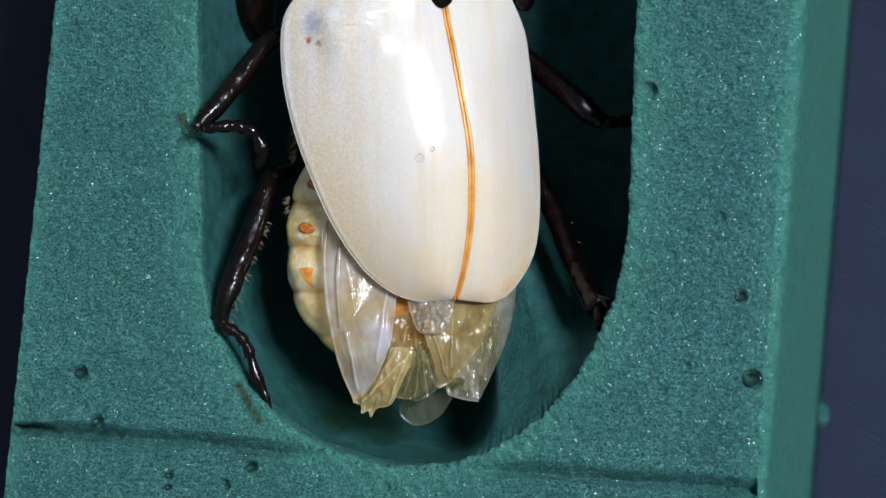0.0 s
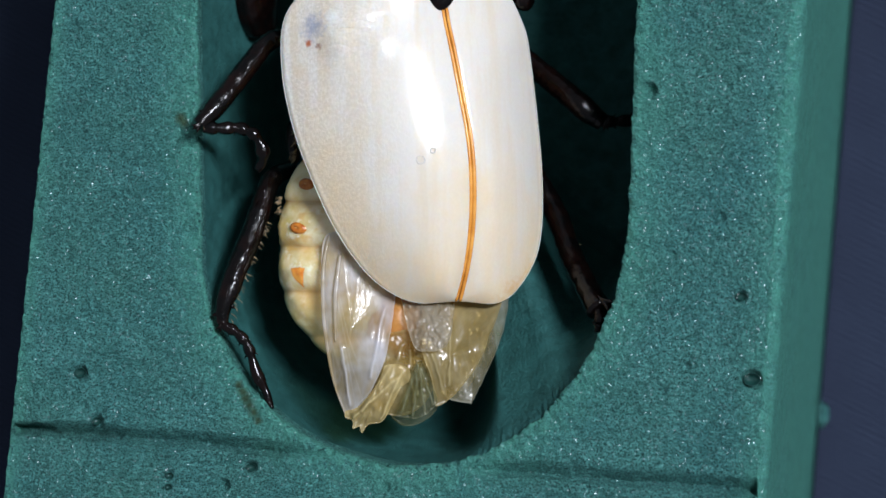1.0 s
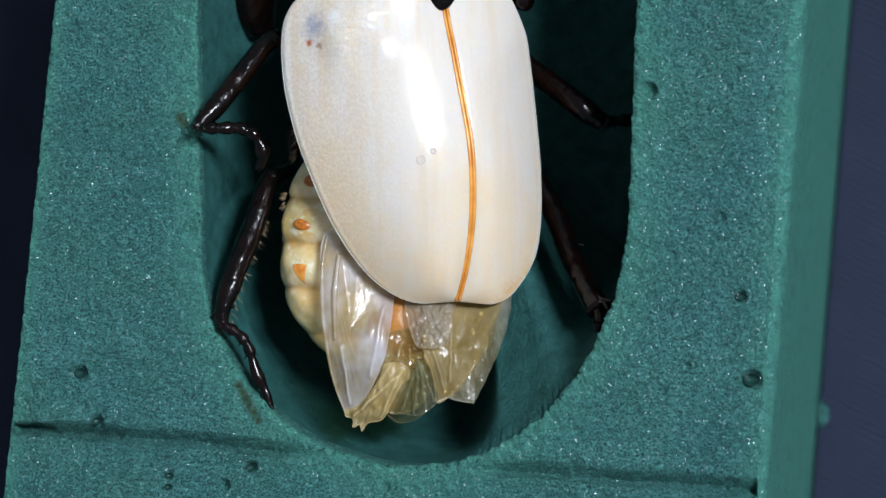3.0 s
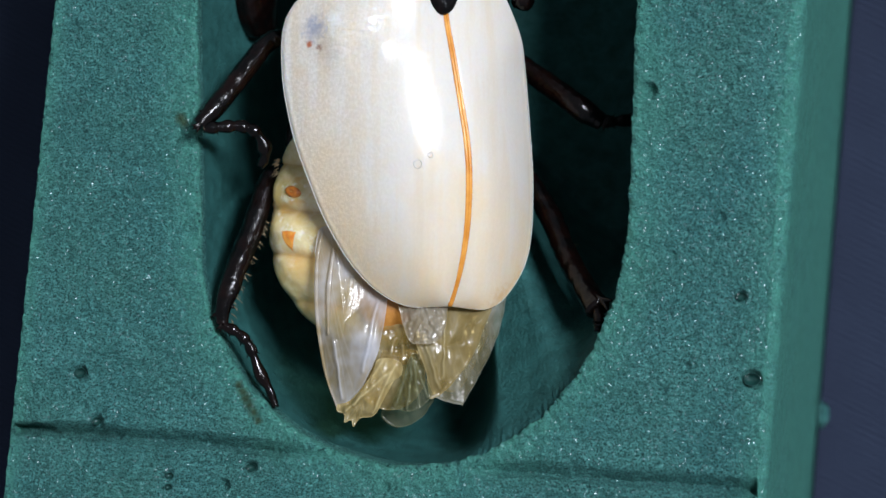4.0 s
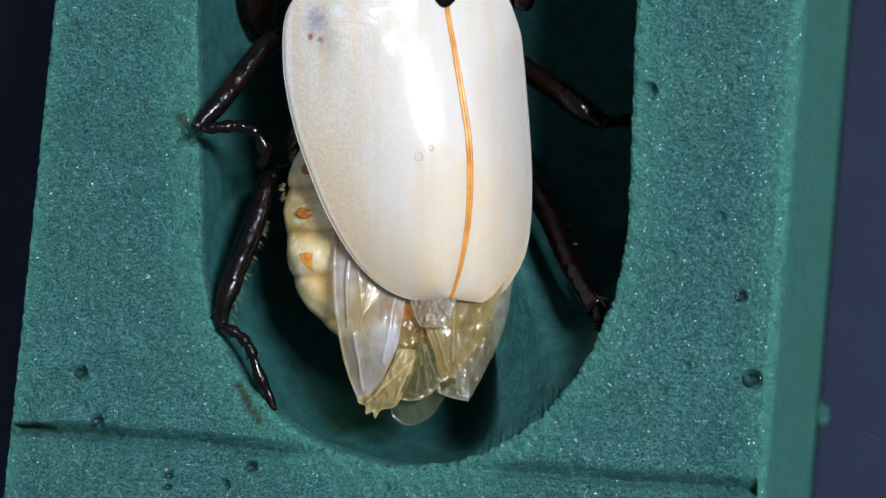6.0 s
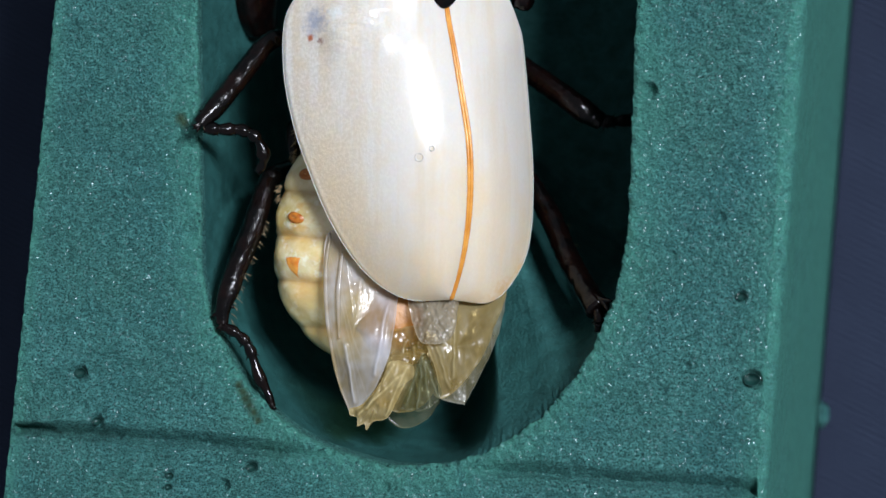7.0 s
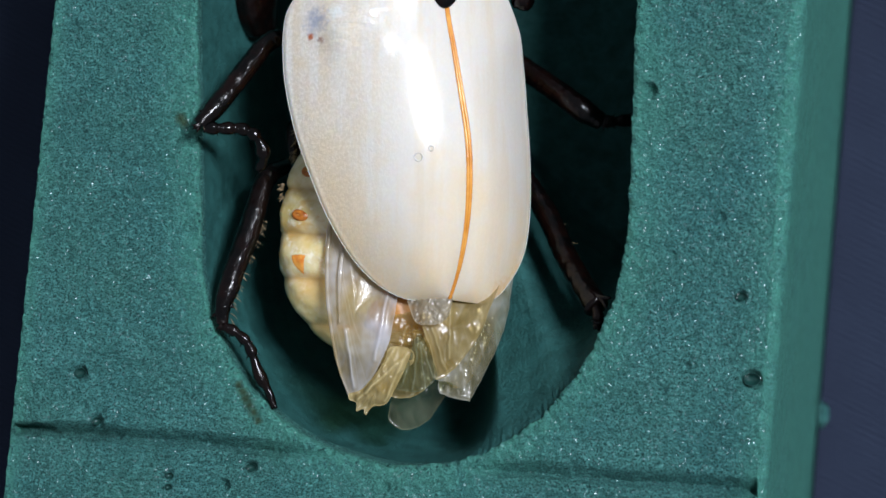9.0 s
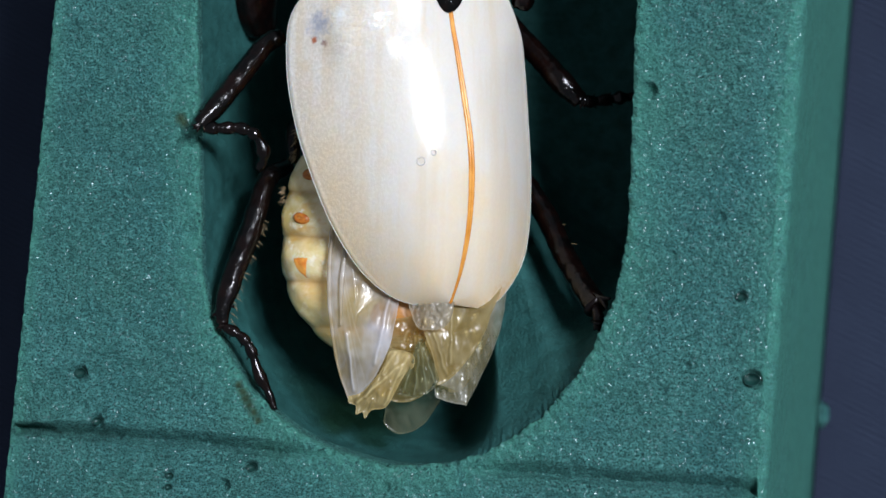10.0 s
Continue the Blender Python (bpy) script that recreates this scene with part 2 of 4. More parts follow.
SHOULDER = elytron_material([((-13.6, -3.5, -1.8), 1.7, (0.30, 0.33, 0.42), 0.8), ((-14.2, -5.15, -2.0), 0.42, (0.42, 0.12, 0.05), 0.95),
                             ((-13.0, -5.45, -1.6), 0.48, (0.24, 0.09, 0.07), 0.95), ((-14.6, -1.6, -2.0), 0.7, (0.45, 0.40, 0.42), 0.6),
                             # the near-white patch here is shoulder gloss painted into the colour
                             ((-11.6, -2.6, -0.9), 1.0, (0.80, 0.80, 0.80), 0.7), ((-6.7, -6.1, 2.3), 1.9, (0.60, 0.44, 0.38), 0.5),
                             ((-15.2, -8.0, -2.5), 1.0, (0.66, 0.50, 0.34), 0.5)])
AMBER = plain("amber_seam", (0.50, 0.185, 0.022), (0.68, 0.32, 0.065), 0.25, 0.4)
PALE_RIM = plain("pale_rim", (0.62, 0.57, 0.50), (0.70, 0.65, 0.58), 0.42, 0.8, Specular_IOR_Level=0.25, Subsurface_Weight=0.3, Subsurface_Scale=0.001)
BLACK = shell_material()
FLESH = flesh_material()
ORANGE = plain("orange_brown_plate", (0.55, 0.16, 0.02), (0.75, 0.34, 0.06), 0.3, 0.7)
BROWN = plain("brown_last_plate", (0.30, 0.115, 0.018), (0.44, 0.20, 0.045), 0.42, 0.6)
RUST = plain("rust_spiracle", (0.34, 0.085, 0.010), (0.50, 0.17, 0.02), 0.3, 2.0)
SLIT = plain("pale_amber_slit", (0.50, 0.22, 0.05), (0.62, 0.32, 0.09), 0.4)
HAIR = plain("golden_bristle", (0.12, 0.075, 0.03), (0.34, 0.25, 0.13), 0.4)
WING_PALE = membrane_material("pale_wing_membrane", (0.54, 0.44, 0.26), 0.46, (0.74, 0.74, 0.79), 0.015)
WING_CLEAR = membrane_material("clear_wing_membrane", (0.36, 0.325, 0.165), 0.55, (0.54, 0.56, 0.52))
WING_GOLD = membrane_material("honey_wing_membrane", (0.43, 0.295, 0.085), 0.52, (0.46, 0.375, 0.19))
WING_THIN = membrane_material("thin_wing_membrane", (0.24, 0.25, 0.12), 0.88, (0.27, 0.28, 0.17))
WING_TIP = membrane_material("yellow_wing_tip", (0.66, 0.46, 0.13), 0.55, (0.74, 0.61, 0.31), 0.045, 0.5)
WING_WET = membrane_material("puckered_wing_membrane", (0.40, 0.30, 0.13), 0.60, (0.50, 0.46, 0.37), 0.06, 0.7)
# near-black green puts the pits' own shade into the wet film
WET_SHADED_PIT = plain("wet_shaded_bubble", (0.004, 0.022, 0.019), (0.009, 0.04, 0.034), 0.05, 1.0, 0.01)


# ---- building helpers ----
def solid(name, verts, faces, material, parent=None, origin=(0, 0, 0), smooth=True, label=""):
    """One mesh object from vertices in millimetres, with its origin at a point in millimetres."""
    data = bpy.data.meshes.new(name)
    o = Vector(origin)
    data.from_pydata([tuple((Vector(v) - o) * MM) for v in verts], [], faces)
    data.materials.append(material)
    if smooth:
        data.polygons.foreach_set("use_smooth", [True] * len(data.polygons))
    data.update()
    ob = new(name, data)
    if parent is not None:
        ob.parent = parent
        base = Vector(parent.get("origin_mm", (0, 0, 0)))
    else:
        base = Vector((0, 0, 0))
    ob.location = (o - base) * MM
    ob["origin_mm"] = tuple(o)
    return tagged(ob, label)


def mark_points(ob, values):
    """Where a skin is folded or thickened, vertex by vertex."""
    ob.data.attributes.new("fold", "FLOAT", "POINT").data.foreach_set("value", values)


def spline(points, count):
    """A smooth line of count points through a few control points."""
    pts = [Vector(p) for p in points]
    pts = [2 * pts[0] - pts[1]] + pts + [2 * pts[-1] - pts[-2]]
    out = []
    spans = len(pts) - 3
    for i in range(count):
        f = i / (count - 1) * spans
        k = min(int(f), spans - 1)
        u = f - k
        a, b, c, d = pts[k:k + 4]
        out.append(0.5 * (2 * b + (c - a) * u + (2 * a - 5 * b + 4 * c - d) * u * u + (3 * b - a - 3 * c + d) * u ** 3))
    return out


def tube(points, radii, sides=12, flat=1.0, steps=24):
    """Vertices and faces of a tapered round rod along a smooth line; flat squeezes it in depth."""
    line = spline(points, steps)
    verts, faces = [], []
    for i, p in enumerate(line):
        f = i / (steps - 1) * (len(radii) - 1)
        k = min(int(f), len(radii) - 2)
        r = radii[k] + (radii[k + 1] - radii[k]) * (f - k)
        if i in (0, steps - 1):
            r *= 0.45
        way = (line[min(i + 1, steps - 1)] - line[max(i - 1, 0)]).normalized()
        side = way.cross(Vector((0, 0, 1))).normalized()
        up = side.cross(way)
        for j in range(sides):
            a = 2 * math.pi * j / sides
            verts.append(p + r * (math.cos(a) * side + flat * math.sin(a) * up))
    for i in range(steps - 1):
        for j in range(sides):
            n = (j + 1) % sides
            faces.append((i * sides + j, i * sides + n, (i + 1) * sides + n, (i + 1) * sides + j))
    faces.append(tuple(range(sides))[::-1])
    faces.append(tuple((steps - 1) * sides + j for j in range(sides)))
    return verts, faces


def blob(centre, size, rings=14, sides=22, rough=0.0):
    """Vertices and faces of a rounded lump."""
    verts, faces = [], []
    for i in range(rings + 1):
        a = math.pi * (i + 0.02) / (rings + 0.04)
        for j in range(sides):
            b = 2 * math.pi * j / sides
            d = Vector((math.sin(a) * math.cos(b), math.sin(a) * math.sin(b), math.cos(a)))
            k = 1 + rough * noise.noise(d * 2.3 + Vector(centre))
            verts.append(Vector(centre) + Vector((d.x * size[0], d.y * size[1], d.z * size[2])) * k)
    for i in range(rings):
        for j in range(sides):
            n = (j + 1) % sides
            faces.append((i * sides + j, (i + 1) * sides + j, (i + 1) * sides + n, i * sides + n))
    return verts, faces


def together(*pieces):
    verts, faces = [], []
    for v, f in pieces:
        k = len(verts)
        verts += list(v)
        faces += [tuple(i + k for i in face) for face in f]
    return verts, faces


# ---- the cloth and the foam block ----
def build_cloth():
    n = 150
    verts, faces = [], []
    for i in range(n + 1):
        for j in range(n + 1):
            x, y = (i / n - 0.5) * 1800, (j / n - 0.5) * 1800
            fold = 1.6 * noise.noise(Vector((x * 0.012, y * 0.008, 3.0))) - 1.9
            verts.append((x, y, min(fold, -0.4) if abs(x) > 48 else -0.4))
    for i in range(n):
        for j in range(n):
            a = i * (n + 1) + j
            faces.append((a, a + n + 1, a + n + 2, a + 1))
    tagged(solid("ground", verts, faces, CLOTH), "dark navy twill cloth spread flat under the foam", "cloth", kind="structure")


HOLLOW_X, HOLLOW_RX = -3.4, 22.7
HOLLOW_FOOT, HOLLOW_HEAD = 0.0, 48.0
FOOT_RY, HEAD_RY = 22.6, 21.0
HOLLOW_DEPTH = 34.0


def left_side(y):
    return -45.1 + 0.108 * y


def right_side(y):
    return 37.5 + 0.080 * y


def inside_hollow(x, y):
    """Below 1 inside the hollow's outline; the foot is rounder on one side than on the other."""
    right = x > HOLLOW_X
    foot, ry = (4.0, 26.6) if right else (HOLLOW_FOOT, FOOT_RY)
    dy = (y - foot) / ry if y < foot else (y - HOLLOW_HEAD) / HEAD_RY if y > HOLLOW_HEAD else 0.0
    wide = 22.45 + 0.042 * max(y, 0) if right else HOLLOW_RX + 0.018 * max(y, 0)
    return ((x - HOLLOW_X) / wide) ** 2 + dy * dy


def lean_in(p):
    """How far the top of the block is drawn in from its sloping side."""
    f = max(0.0, min(1.0, 1 + (p.x - right_side(p.y)) / 14))
    return Vector((2.2 * f * f * (3 - 2 * f), 0))


def groove(x, y):
    """How deep the knife line across the block cuts at a point."""
    line = -19.35 - 0.069 * (x + 47) + 0.22 * noise.noise(Vector((x * 0.22, 0.5, 0)))
    d = y - line
    reach = 1.0 + 0.5 * noise.noise(Vector((x * 0.12, 4.0, 0)))
    crack = max(0.0, min(1.0, (-42.0 - x) / 4))
    depth = 1.9 * reach + 2.4 * crack
    fade = max(0.0, min(1.0, min(x + 19.0, 9.0 - x) / 7.0))
    depth *= 1 - 0.9 * fade
    reach *= 1 - 0.9 * fade
    wide = 1.55 - 0.8 * crack
    if 0 <= d < wide:
        return depth * (1 - d / wide) ** 1.2
    if -0.40 < d < 0:
        return depth * (1 + d / 0.40) - 0.22 * reach
    if -1.4 < d <= -0.40:
        return -0.22 * reach * (1 + (d + 0.40) / 1.0)
    return 0.0


BUBBLE_PITS = [(30.74, -4.8, 0.62), (31.82, -13.19, 0.95), (-39.29, -13.18, 0.72), (-37.46, -18.27, 0.60), (-20.5, -22.91, 0.60), (-29.46, -23.96, 0.50),
               (-29.58, -25.15, 0.42), (-23.6, -24.9, 0.7), (-24.9, -18.3, 0.36), (25.2, -12.0, 0.5), (21.46, 16.17, 0.75), (36.6, 21.6, 0.7), (36.9, 20.4, 0.6)]


def build_block():
    rng = random.Random(4)
    low, high = -37.0, 76.0
    corners = [(left_side(low), low), (right_side(low), low), (right_side(high), high), (left_side(high), high)]
    counts = (420, 420, 340, 420)
    outer = []
    for k in range(4):
        a, b = Vector(corners[k]), Vector(corners[(k + 1) % 4])
        outer += [(a.lerp(b, i / counts[k]), k) for i in range(counts[k])]
    middle = Vector((HOLLOW_X, 18.0))
    rim, smooth_rim = [], []
    for p, side in outer:
        lo, hi = 0.0, 1.0
        for step in range(26):
            m = (lo + hi) / 2
            q = middle.lerp(p, m)
            lo, hi = (m, hi) if inside_hollow(q.x, q.y) < 1 else (lo, m)
        q = middle.lerp(p, lo)
        jag = 0.010 * noise.noise(Vector((q.x * 0.45, q.y * 0.45, 1))) + 0.007 * noise.noise(Vector((q.x * 1.7, q.y * 1.7, 5))) + 0.003 * noise.noise(Vector((q.x * 4, q.y * 4, 7)))
        rim.append(middle + (q - middle) * (1 + jag))
        smooth_rim.append(q)
    pits = [(x, y, r * 1.15) for x, y, r in BUBBLE_PITS] + [(rng.uniform(-44, 36), rng.uniform(-30, 28), rng.uniform(0.25, 0.6)) for k in range(46)]

    def skin(x, y, z, amount):
        """Crumbly foam relief."""
        v = Vector((x, y, z))
        return amount * (0.16 * noise.noise(v * 0.9) + 0.13 * noise.noise(v * 2.6) + 0.07 * noise.noise(v * 6.0))

    verts, rings, torn_lit = [], 0, {}
    # down the outer side, from the foot to the top
    around = len(outer)
    edge = []
    for i, (p, side) in enumerate(outer):
        edge.append(1.5 if side == 1 else 0.35)
    steps = [0, 10, 20, 30, 40, 48, 53, 56, 58, 60, 61.2, TOP - 1.5]
    for h in steps:
        for i, (p, side) in enumerate(outer):
            out = skin(p.x, p.y, h, 0.8)
            slope = lean_in(p).x * h / TOP
            verts.append((p.x * (1 + out * 0.004) - slope, p.y * (1 + out * 0.004), h))
        rings += 1
    turns = 9
    for s in range(1, turns + 1):
        a = s / turns * math.pi / 2
        for i, (p, side) in enumerate(outer):
            r = edge[i]
            fade = min(1.0, min((p - Vector(corners[1])).length, (p - Vector(corners[2])).length) / 3.0)
            r = 0.35 + (r - 0.35) * fade
            inward = r * (1 - math.cos(a))
            q = p + (middle - p).normalized() * inward - lean_in(p)
            z = TOP - r + r * math.sin(a) + skin(q.x, q.y, 40 + s * 0.3, 0.8)
            if s == turns:
                z -= groove(q.x, q.y)
            wob = 1 + 0.003 * noise.noise(Vector((q.x * 1.1, q.y * 1.1, 9))) + 0.0015 * noise.noise(Vector((q.x * 3.1, q.y * 3.1, 2)))
            verts.append((q.x * wob, q.y, z))
        rings += 1
    across = 105
    for s in range(1, across + 1):
        f = s / across
        for i, (p, side) in enumerate(outer):
            r = 0.35 + (edge[i] - 0.35) * min(1.0, min((p - Vector(corners[1])).length, (p - Vector(corners[2])).length) / 3.0)
            q = (p + (middle - p).normalized() * r - lean_in(p)).lerp(rim[i], f)
            z = TOP + skin(q.x, q.y, 45.0, 1.0) - groove(q.x, q.y)
            near = (q - rim[i]).length
            if near < 4:
                v = Vector((q.x, q.y, 12.0))
                z += (1 - near / 4) ** 1.5 * (0.16 * noise.noise(v * 1.1) + 0.14 * noise.noise(v * 2.4))
            soft = 0.6
            if near < soft:
                z -= 0.45 * (1 - near / soft) ** 2 * soft
            for px, py, pr in pits:
                if abs(q.x - px) < pr and abs(q.y - py) < pr:
                    d = math.hypot(q.x - px, q.y - py) / pr
                    z -= (pr * 0.7 + (0.45 if pr > 0.6 else 0.1)) * max(0.0, 1 - d * d)
            verts.append((q.x, q.y, z))
            edge_near = min(near / 6.0, (q.x - left_side(q.y)) / 2.2, max(0.0, right_side(q.y) - 2.2 - q.x) / 4.5)
            torn_lit[len(verts) - 1] = max(0.0, 1 - edge_near) ** 1.3
        rings += 1
    last_top = rings
    # the hollow: steep wall, then a rounded bottom
    scales = [1 - 0.15 * (k / 44) ** 1.4 for k in range(1, 45)] + [0.85 - 0.846 * k / 60 for k in range(1, 61)]
    for scale in scales:
        wall = 0.93 * ((1 - scale) / 0.15) ** (1 / 1.4) if scale >= 0.85 else 0.93 + 0.07 * math.sin((0.85 - scale) / 0.85 * math.pi / 2)
        for i in range(around):
            # a sloping shelf at one side of the foot, the rest a steep well
            lean = max(0.0, min(1.0, (smooth_rim[i].x + 3.0) / 9.0))
            lean = lean * lean * (3 - 2 * lean)
            lip = max(0.0, min(1.0, (-8.0 - smooth_rim[i].x) / 11.0))
            bowl = (0.94 - 0.38 * lean) * (1 - scale ** (16 - 13.0 * lean - 9.0 * lip)) ** (0.62 + 0.38 * lean)
            share = max(0.0, min(1.0, (-2.5 - smooth_rim[i].y) / 14.0))
            share = share * share * (3 - 2 * share) * min(1.0, scale / 0.35)
            drop = HOLLOW_DEPTH * (wall + (bowl - wall) * share)
            q = middle + (rim[i].lerp(smooth_rim[i], min(1.0, drop / 2.5)) - middle) * scale
            z = TOP - 0.6 - drop + skin(q.x, q.y, 45 - drop, 0.9 if drop < 1.5 else 0.3)
            wob = 1 + min(1.0, drop / 4) * (0.008 * noise.noise(Vector((q.x * 0.12, q.y * 0.12, drop * 0.12))) + 0.0008 * noise.noise(Vector((q.x * 0.6, q.y * 0.6, drop * 0.6))))
            q = middle + (q - middle) * wob
            verts.append((q.x, q.y, z))
        rings += 1
    faces = []
    for r in range(rings - 1):
        for i in range(around):
            n = (i + 1) % around
            faces.append((r * around + i, r * around + n, (r + 1) * around + n, (r + 1) * around + i))
    faces.append(tuple((rings - 1) * around + i for i in range(around)))
    faces.append(tuple(range(around))[::-1])
    block = solid("foam_block", verts, faces, FOAM)
    paler = block.data.attributes.new("torn_lit", "FLOAT", "POINT")
    # outer sides at full value: paler green stands in for side light
    paler.data.foreach_set("value", [torn_lit.get(k, 1.0 if k < last_top * around else 0.0) for k in range(len(verts))])
    # walls and floor take the green with shade painted in
    block.data.materials.append(FOAM_PRESSED_SHADED)
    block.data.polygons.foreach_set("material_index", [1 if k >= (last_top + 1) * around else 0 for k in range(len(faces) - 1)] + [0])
    tagged(block, "green wet foam block with an oval hollow and knife line", "foam block")
    # loose crumbs along the rim, the outer edge and the knife line
    pieces = []
    for k in range(420):
        kind = rng.random()
        if kind < 0.55:
            p = rim[rng.randrange(around)]
            p = p + (p - middle).normalized() * (0.12 + abs(rng.gauss(0, 0.4)))
        elif kind < 0.8:
            y = rng.uniform(-36, 40)
            p = Vector((left_side(y) + abs(rng.gauss(0, 0.5)) + 0.2, y))
        else:
            x = rng.uniform(-44, 34)
            p = Vector((x, -19.35 - 0.069 * (x + 47) - abs(rng.gauss(0, 0.5))))
        size = rng.uniform(0.08, 0.20)
        pieces.append(blob((p.x, p.y, TOP - 0.02), (size, size * rng.uniform(0.7, 1.2), size * 0.8), 4, 6, 0.6))
    bits = solid("foam_crumbs", *together(*pieces), FOAM)
    tagged(bits, "fine green foam crumbs along the cut edges", "foam crumbs", kind="stuff")
    return block


build_cloth()
build_block()

# ---- the beetle: its space has z towards the view and its origin at the block's top ----
beetle = new("beetle")
beetle.matrix_world = pose(0, 0, TOP * MM, 0, TILT, 0)
tagged(beetle, "freshly emerged beetle with ivory wing cases and black legs", "beetle")


def brim(v, tall):
    """How far the outer margin of a wing case turns up, from its base to its tip."""
    return tall * math.sin(math.pi * v) ** 0.5 * (1 - v * v)


def elytron_surface(seam, margin, crown, power, tall, rows=72, cols=40):
    """A domed shell between its seam and its outer margin."""
    a, b = spline(seam, rows), spline(margin, rows)
    verts, faces = [], []
    for i in range(rows):
        v = i / (rows - 1)
        for j in range(cols):
            s = j / (cols - 1)
            p = a[i].lerp(b[i], s)
            w = min(1.0, s / 0.985)
            z = brim(v, tall) * max(0.0, (s - 0.86) / 0.14) ** 2 + b[i].z + (a[i].z - b[i].z) * (1 - w ** power) + crown * math.sin(math.pi * w ** 0.85) * (1 - v ** 5)
            for cx, cy, rad, tall in SHOULDERS:
                d2 = ((p.x - cx) ** 2 + ((p.y - cy) * 0.75) ** 2) / rad ** 2
                z += tall * math.exp(-d2)
            z += 0.10 * noise.noise(Vector((p.x * 0.2, p.y * 0.12, 2))) * math.sin(math.pi * s)
            verts.append(Vector((p.x, p.y, z)))
    for i in range(rows - 1):
        for j in range(cols - 1):
            k = i * cols + j
            faces.append((k, k + 1, k + cols + 1, k + cols))
    return verts, faces


# swellings of the skin over the shoulders: place, reach, height
SHOULDERS = [(-11.1, 22.48, 2.3, 0.75), (6.99, 22.02, 2.0, 0.5), (-8.4, 24.2, 1.5, 0.30), (-6.6, 21.3, 1.2, 0.20), (-12.6, 20.4, 1.4, -0.22), (-9.0, 21.6, 0.9, -0.14)]
SEAM = [(-0.06, 28.17, -0.36), (0.18, 24.88, 0.3), (0.93, 21.02, 1.1), (1.8, 16.32, 1.72), (2.61, 11.66, 2.06), (2.9, 7.6, 2.06), (2.79, 2.97, 1.5), (2.22, -1.4, 0.42), (1.29, -5.28, -1.09)]
LEFT = [(-13.12, 28.47, -0.47), (-16.34, 24.36, -0.36), (-16.68, 18.78, -0.19), (-15.61, 13.04, 0.09), (-13.96, 8.24, 0.24), (-11.34, 2.4, 0.13), (-7.86, -2.52, -0.72), (-3.64, -5.23, -1.09), (1.29, -5.29, -1.19)]
RIGHT = [(6.01, 28.91, -4.47), (8.46, 23.75, -6.71), (9.15, 20.22, -7.63), (9.76, 14.51, -7.75), (10.23, 8.48, -7.46), (10.15, 2.46, -6.97), (9.09, -1.73, -5.97), (5.98, -5.33, -3.39), (1.41, -5.29, -1.29)]
PIVOT = (0.35, 26.65, 3.0)


def build_elytron(margin, crown, power, side, flip):
    tall = 0.45 if side < 0 else 0.10
    verts, faces = elytron_surface(SEAM, margin, crown, power, tall)
    if flip:
        faces = [f[::-1] for f in faces]
    case = solid("elytron", verts, faces, SHOULDER if side < 0 else ELYTRON, beetle, PIVOT)
    thick = case.modifiers.new("thickness", "SOLIDIFY")
    thick.thickness, thick.offset = 0.30 * MM, -1
    edge = [p + Vector((0, 0, brim(k / 59, tall) - 0.05)) for k, p in enumerate(spline(margin, 60))]
    v, f = tube([p for p in edge[2:58:3]], [0.015, 0.03, 0.035, 0.02], 10, 0.9, 60)
    solid("margin", v, f, PALE_RIM, case, PIVOT, label="pale translucent raised rim")
    line = [Vector(p) + Vector((side * 0.18, 0, 0.14)) for p in spline(SEAM, 40)[4:40]]
    v, f = tube(line[::3] + [line[-1]], [0.17, 0.20, 0.21, 0.22, 0.18], 8, 0.8, 60)
    solid("seam_strip", v, f, AMBER, case, PIVOT, label="glossy amber seam strip")
    return case


left_elytron = build_elytron(LEFT, 2.25, 1.6, -1, False)
right_elytron = build_elytron(RIGHT, 0.25, 1.62, 1, True)
tagged(left_elytron, "soft ivory wing case with a damp gloss")
tagged(right_elytron, "soft ivory wing case with a damp gloss")

# small wet bubbles on the wing case
def bubble(x, y, r):
    """A tiny flattened blister: a low ring lying on the wing case."""
    ground = min(left_elytron.data.vertices, key=lambda k: (k.co.x / MM + PIVOT[0] - x) ** 2 + (k.co.y / MM + PIVOT[1] - y) ** 2).co.z / MM + PIVOT[2]
    verts, faces = [], []
    for i in range(24):
        a = 2 * math.pi * i / 24
        for j in range(8):
            b = 2 * math.pi * j / 8
            w = r + 0.07 * math.cos(b)
            verts.append((x + w * math.cos(a), y + w * math.sin(a), ground + 0.03 + 0.06 * math.sin(b)))
    for i in range(24):
        for j in range(8):
            n, m = (i + 1) % 24, (j + 1) % 8
            faces.append((i * 8 + j, n * 8 + j, n * 8 + m, i * 8 + m))
    solid("blister", verts, faces, ELYTRON, left_elytron, (x, y, ground), label="tiny blister")


bubble(-2.36, 9.32, 0.42)
bubble(-1.09, 10.26, 0.26)

# dark scutellum and the rear of the pronotum
v, f = blob((-0.35, 27.13, 0.6), (1.75, 2.35, 0.6), 12, 24)
scutellum = solid("scutellum", v, f, BLACK, beetle, PIVOT, label="glossy dark scutellum tip")
v, f = together(blob((-4.13, 37.75, -6.0), (12.5, 10.0, 7.0), 20, 36, 0.05), blob((8.5, 26.9, -6.5), (1.3, 1.7, 1.2), 10, 16, 0.3))
solid("pronotum", v, f, BLACK, beetle, (-4.07, 37.18, -2.0), label="black domed pronotum")
v, f = blob((-4.21, 24.49, -11.5), (11.5, 11.5, 6.0), 16, 30, 0.06)
solid("thorax", v, f, BLACK, beetle, (-4.19, 24.35, -10.0), label="black underside of the thorax")


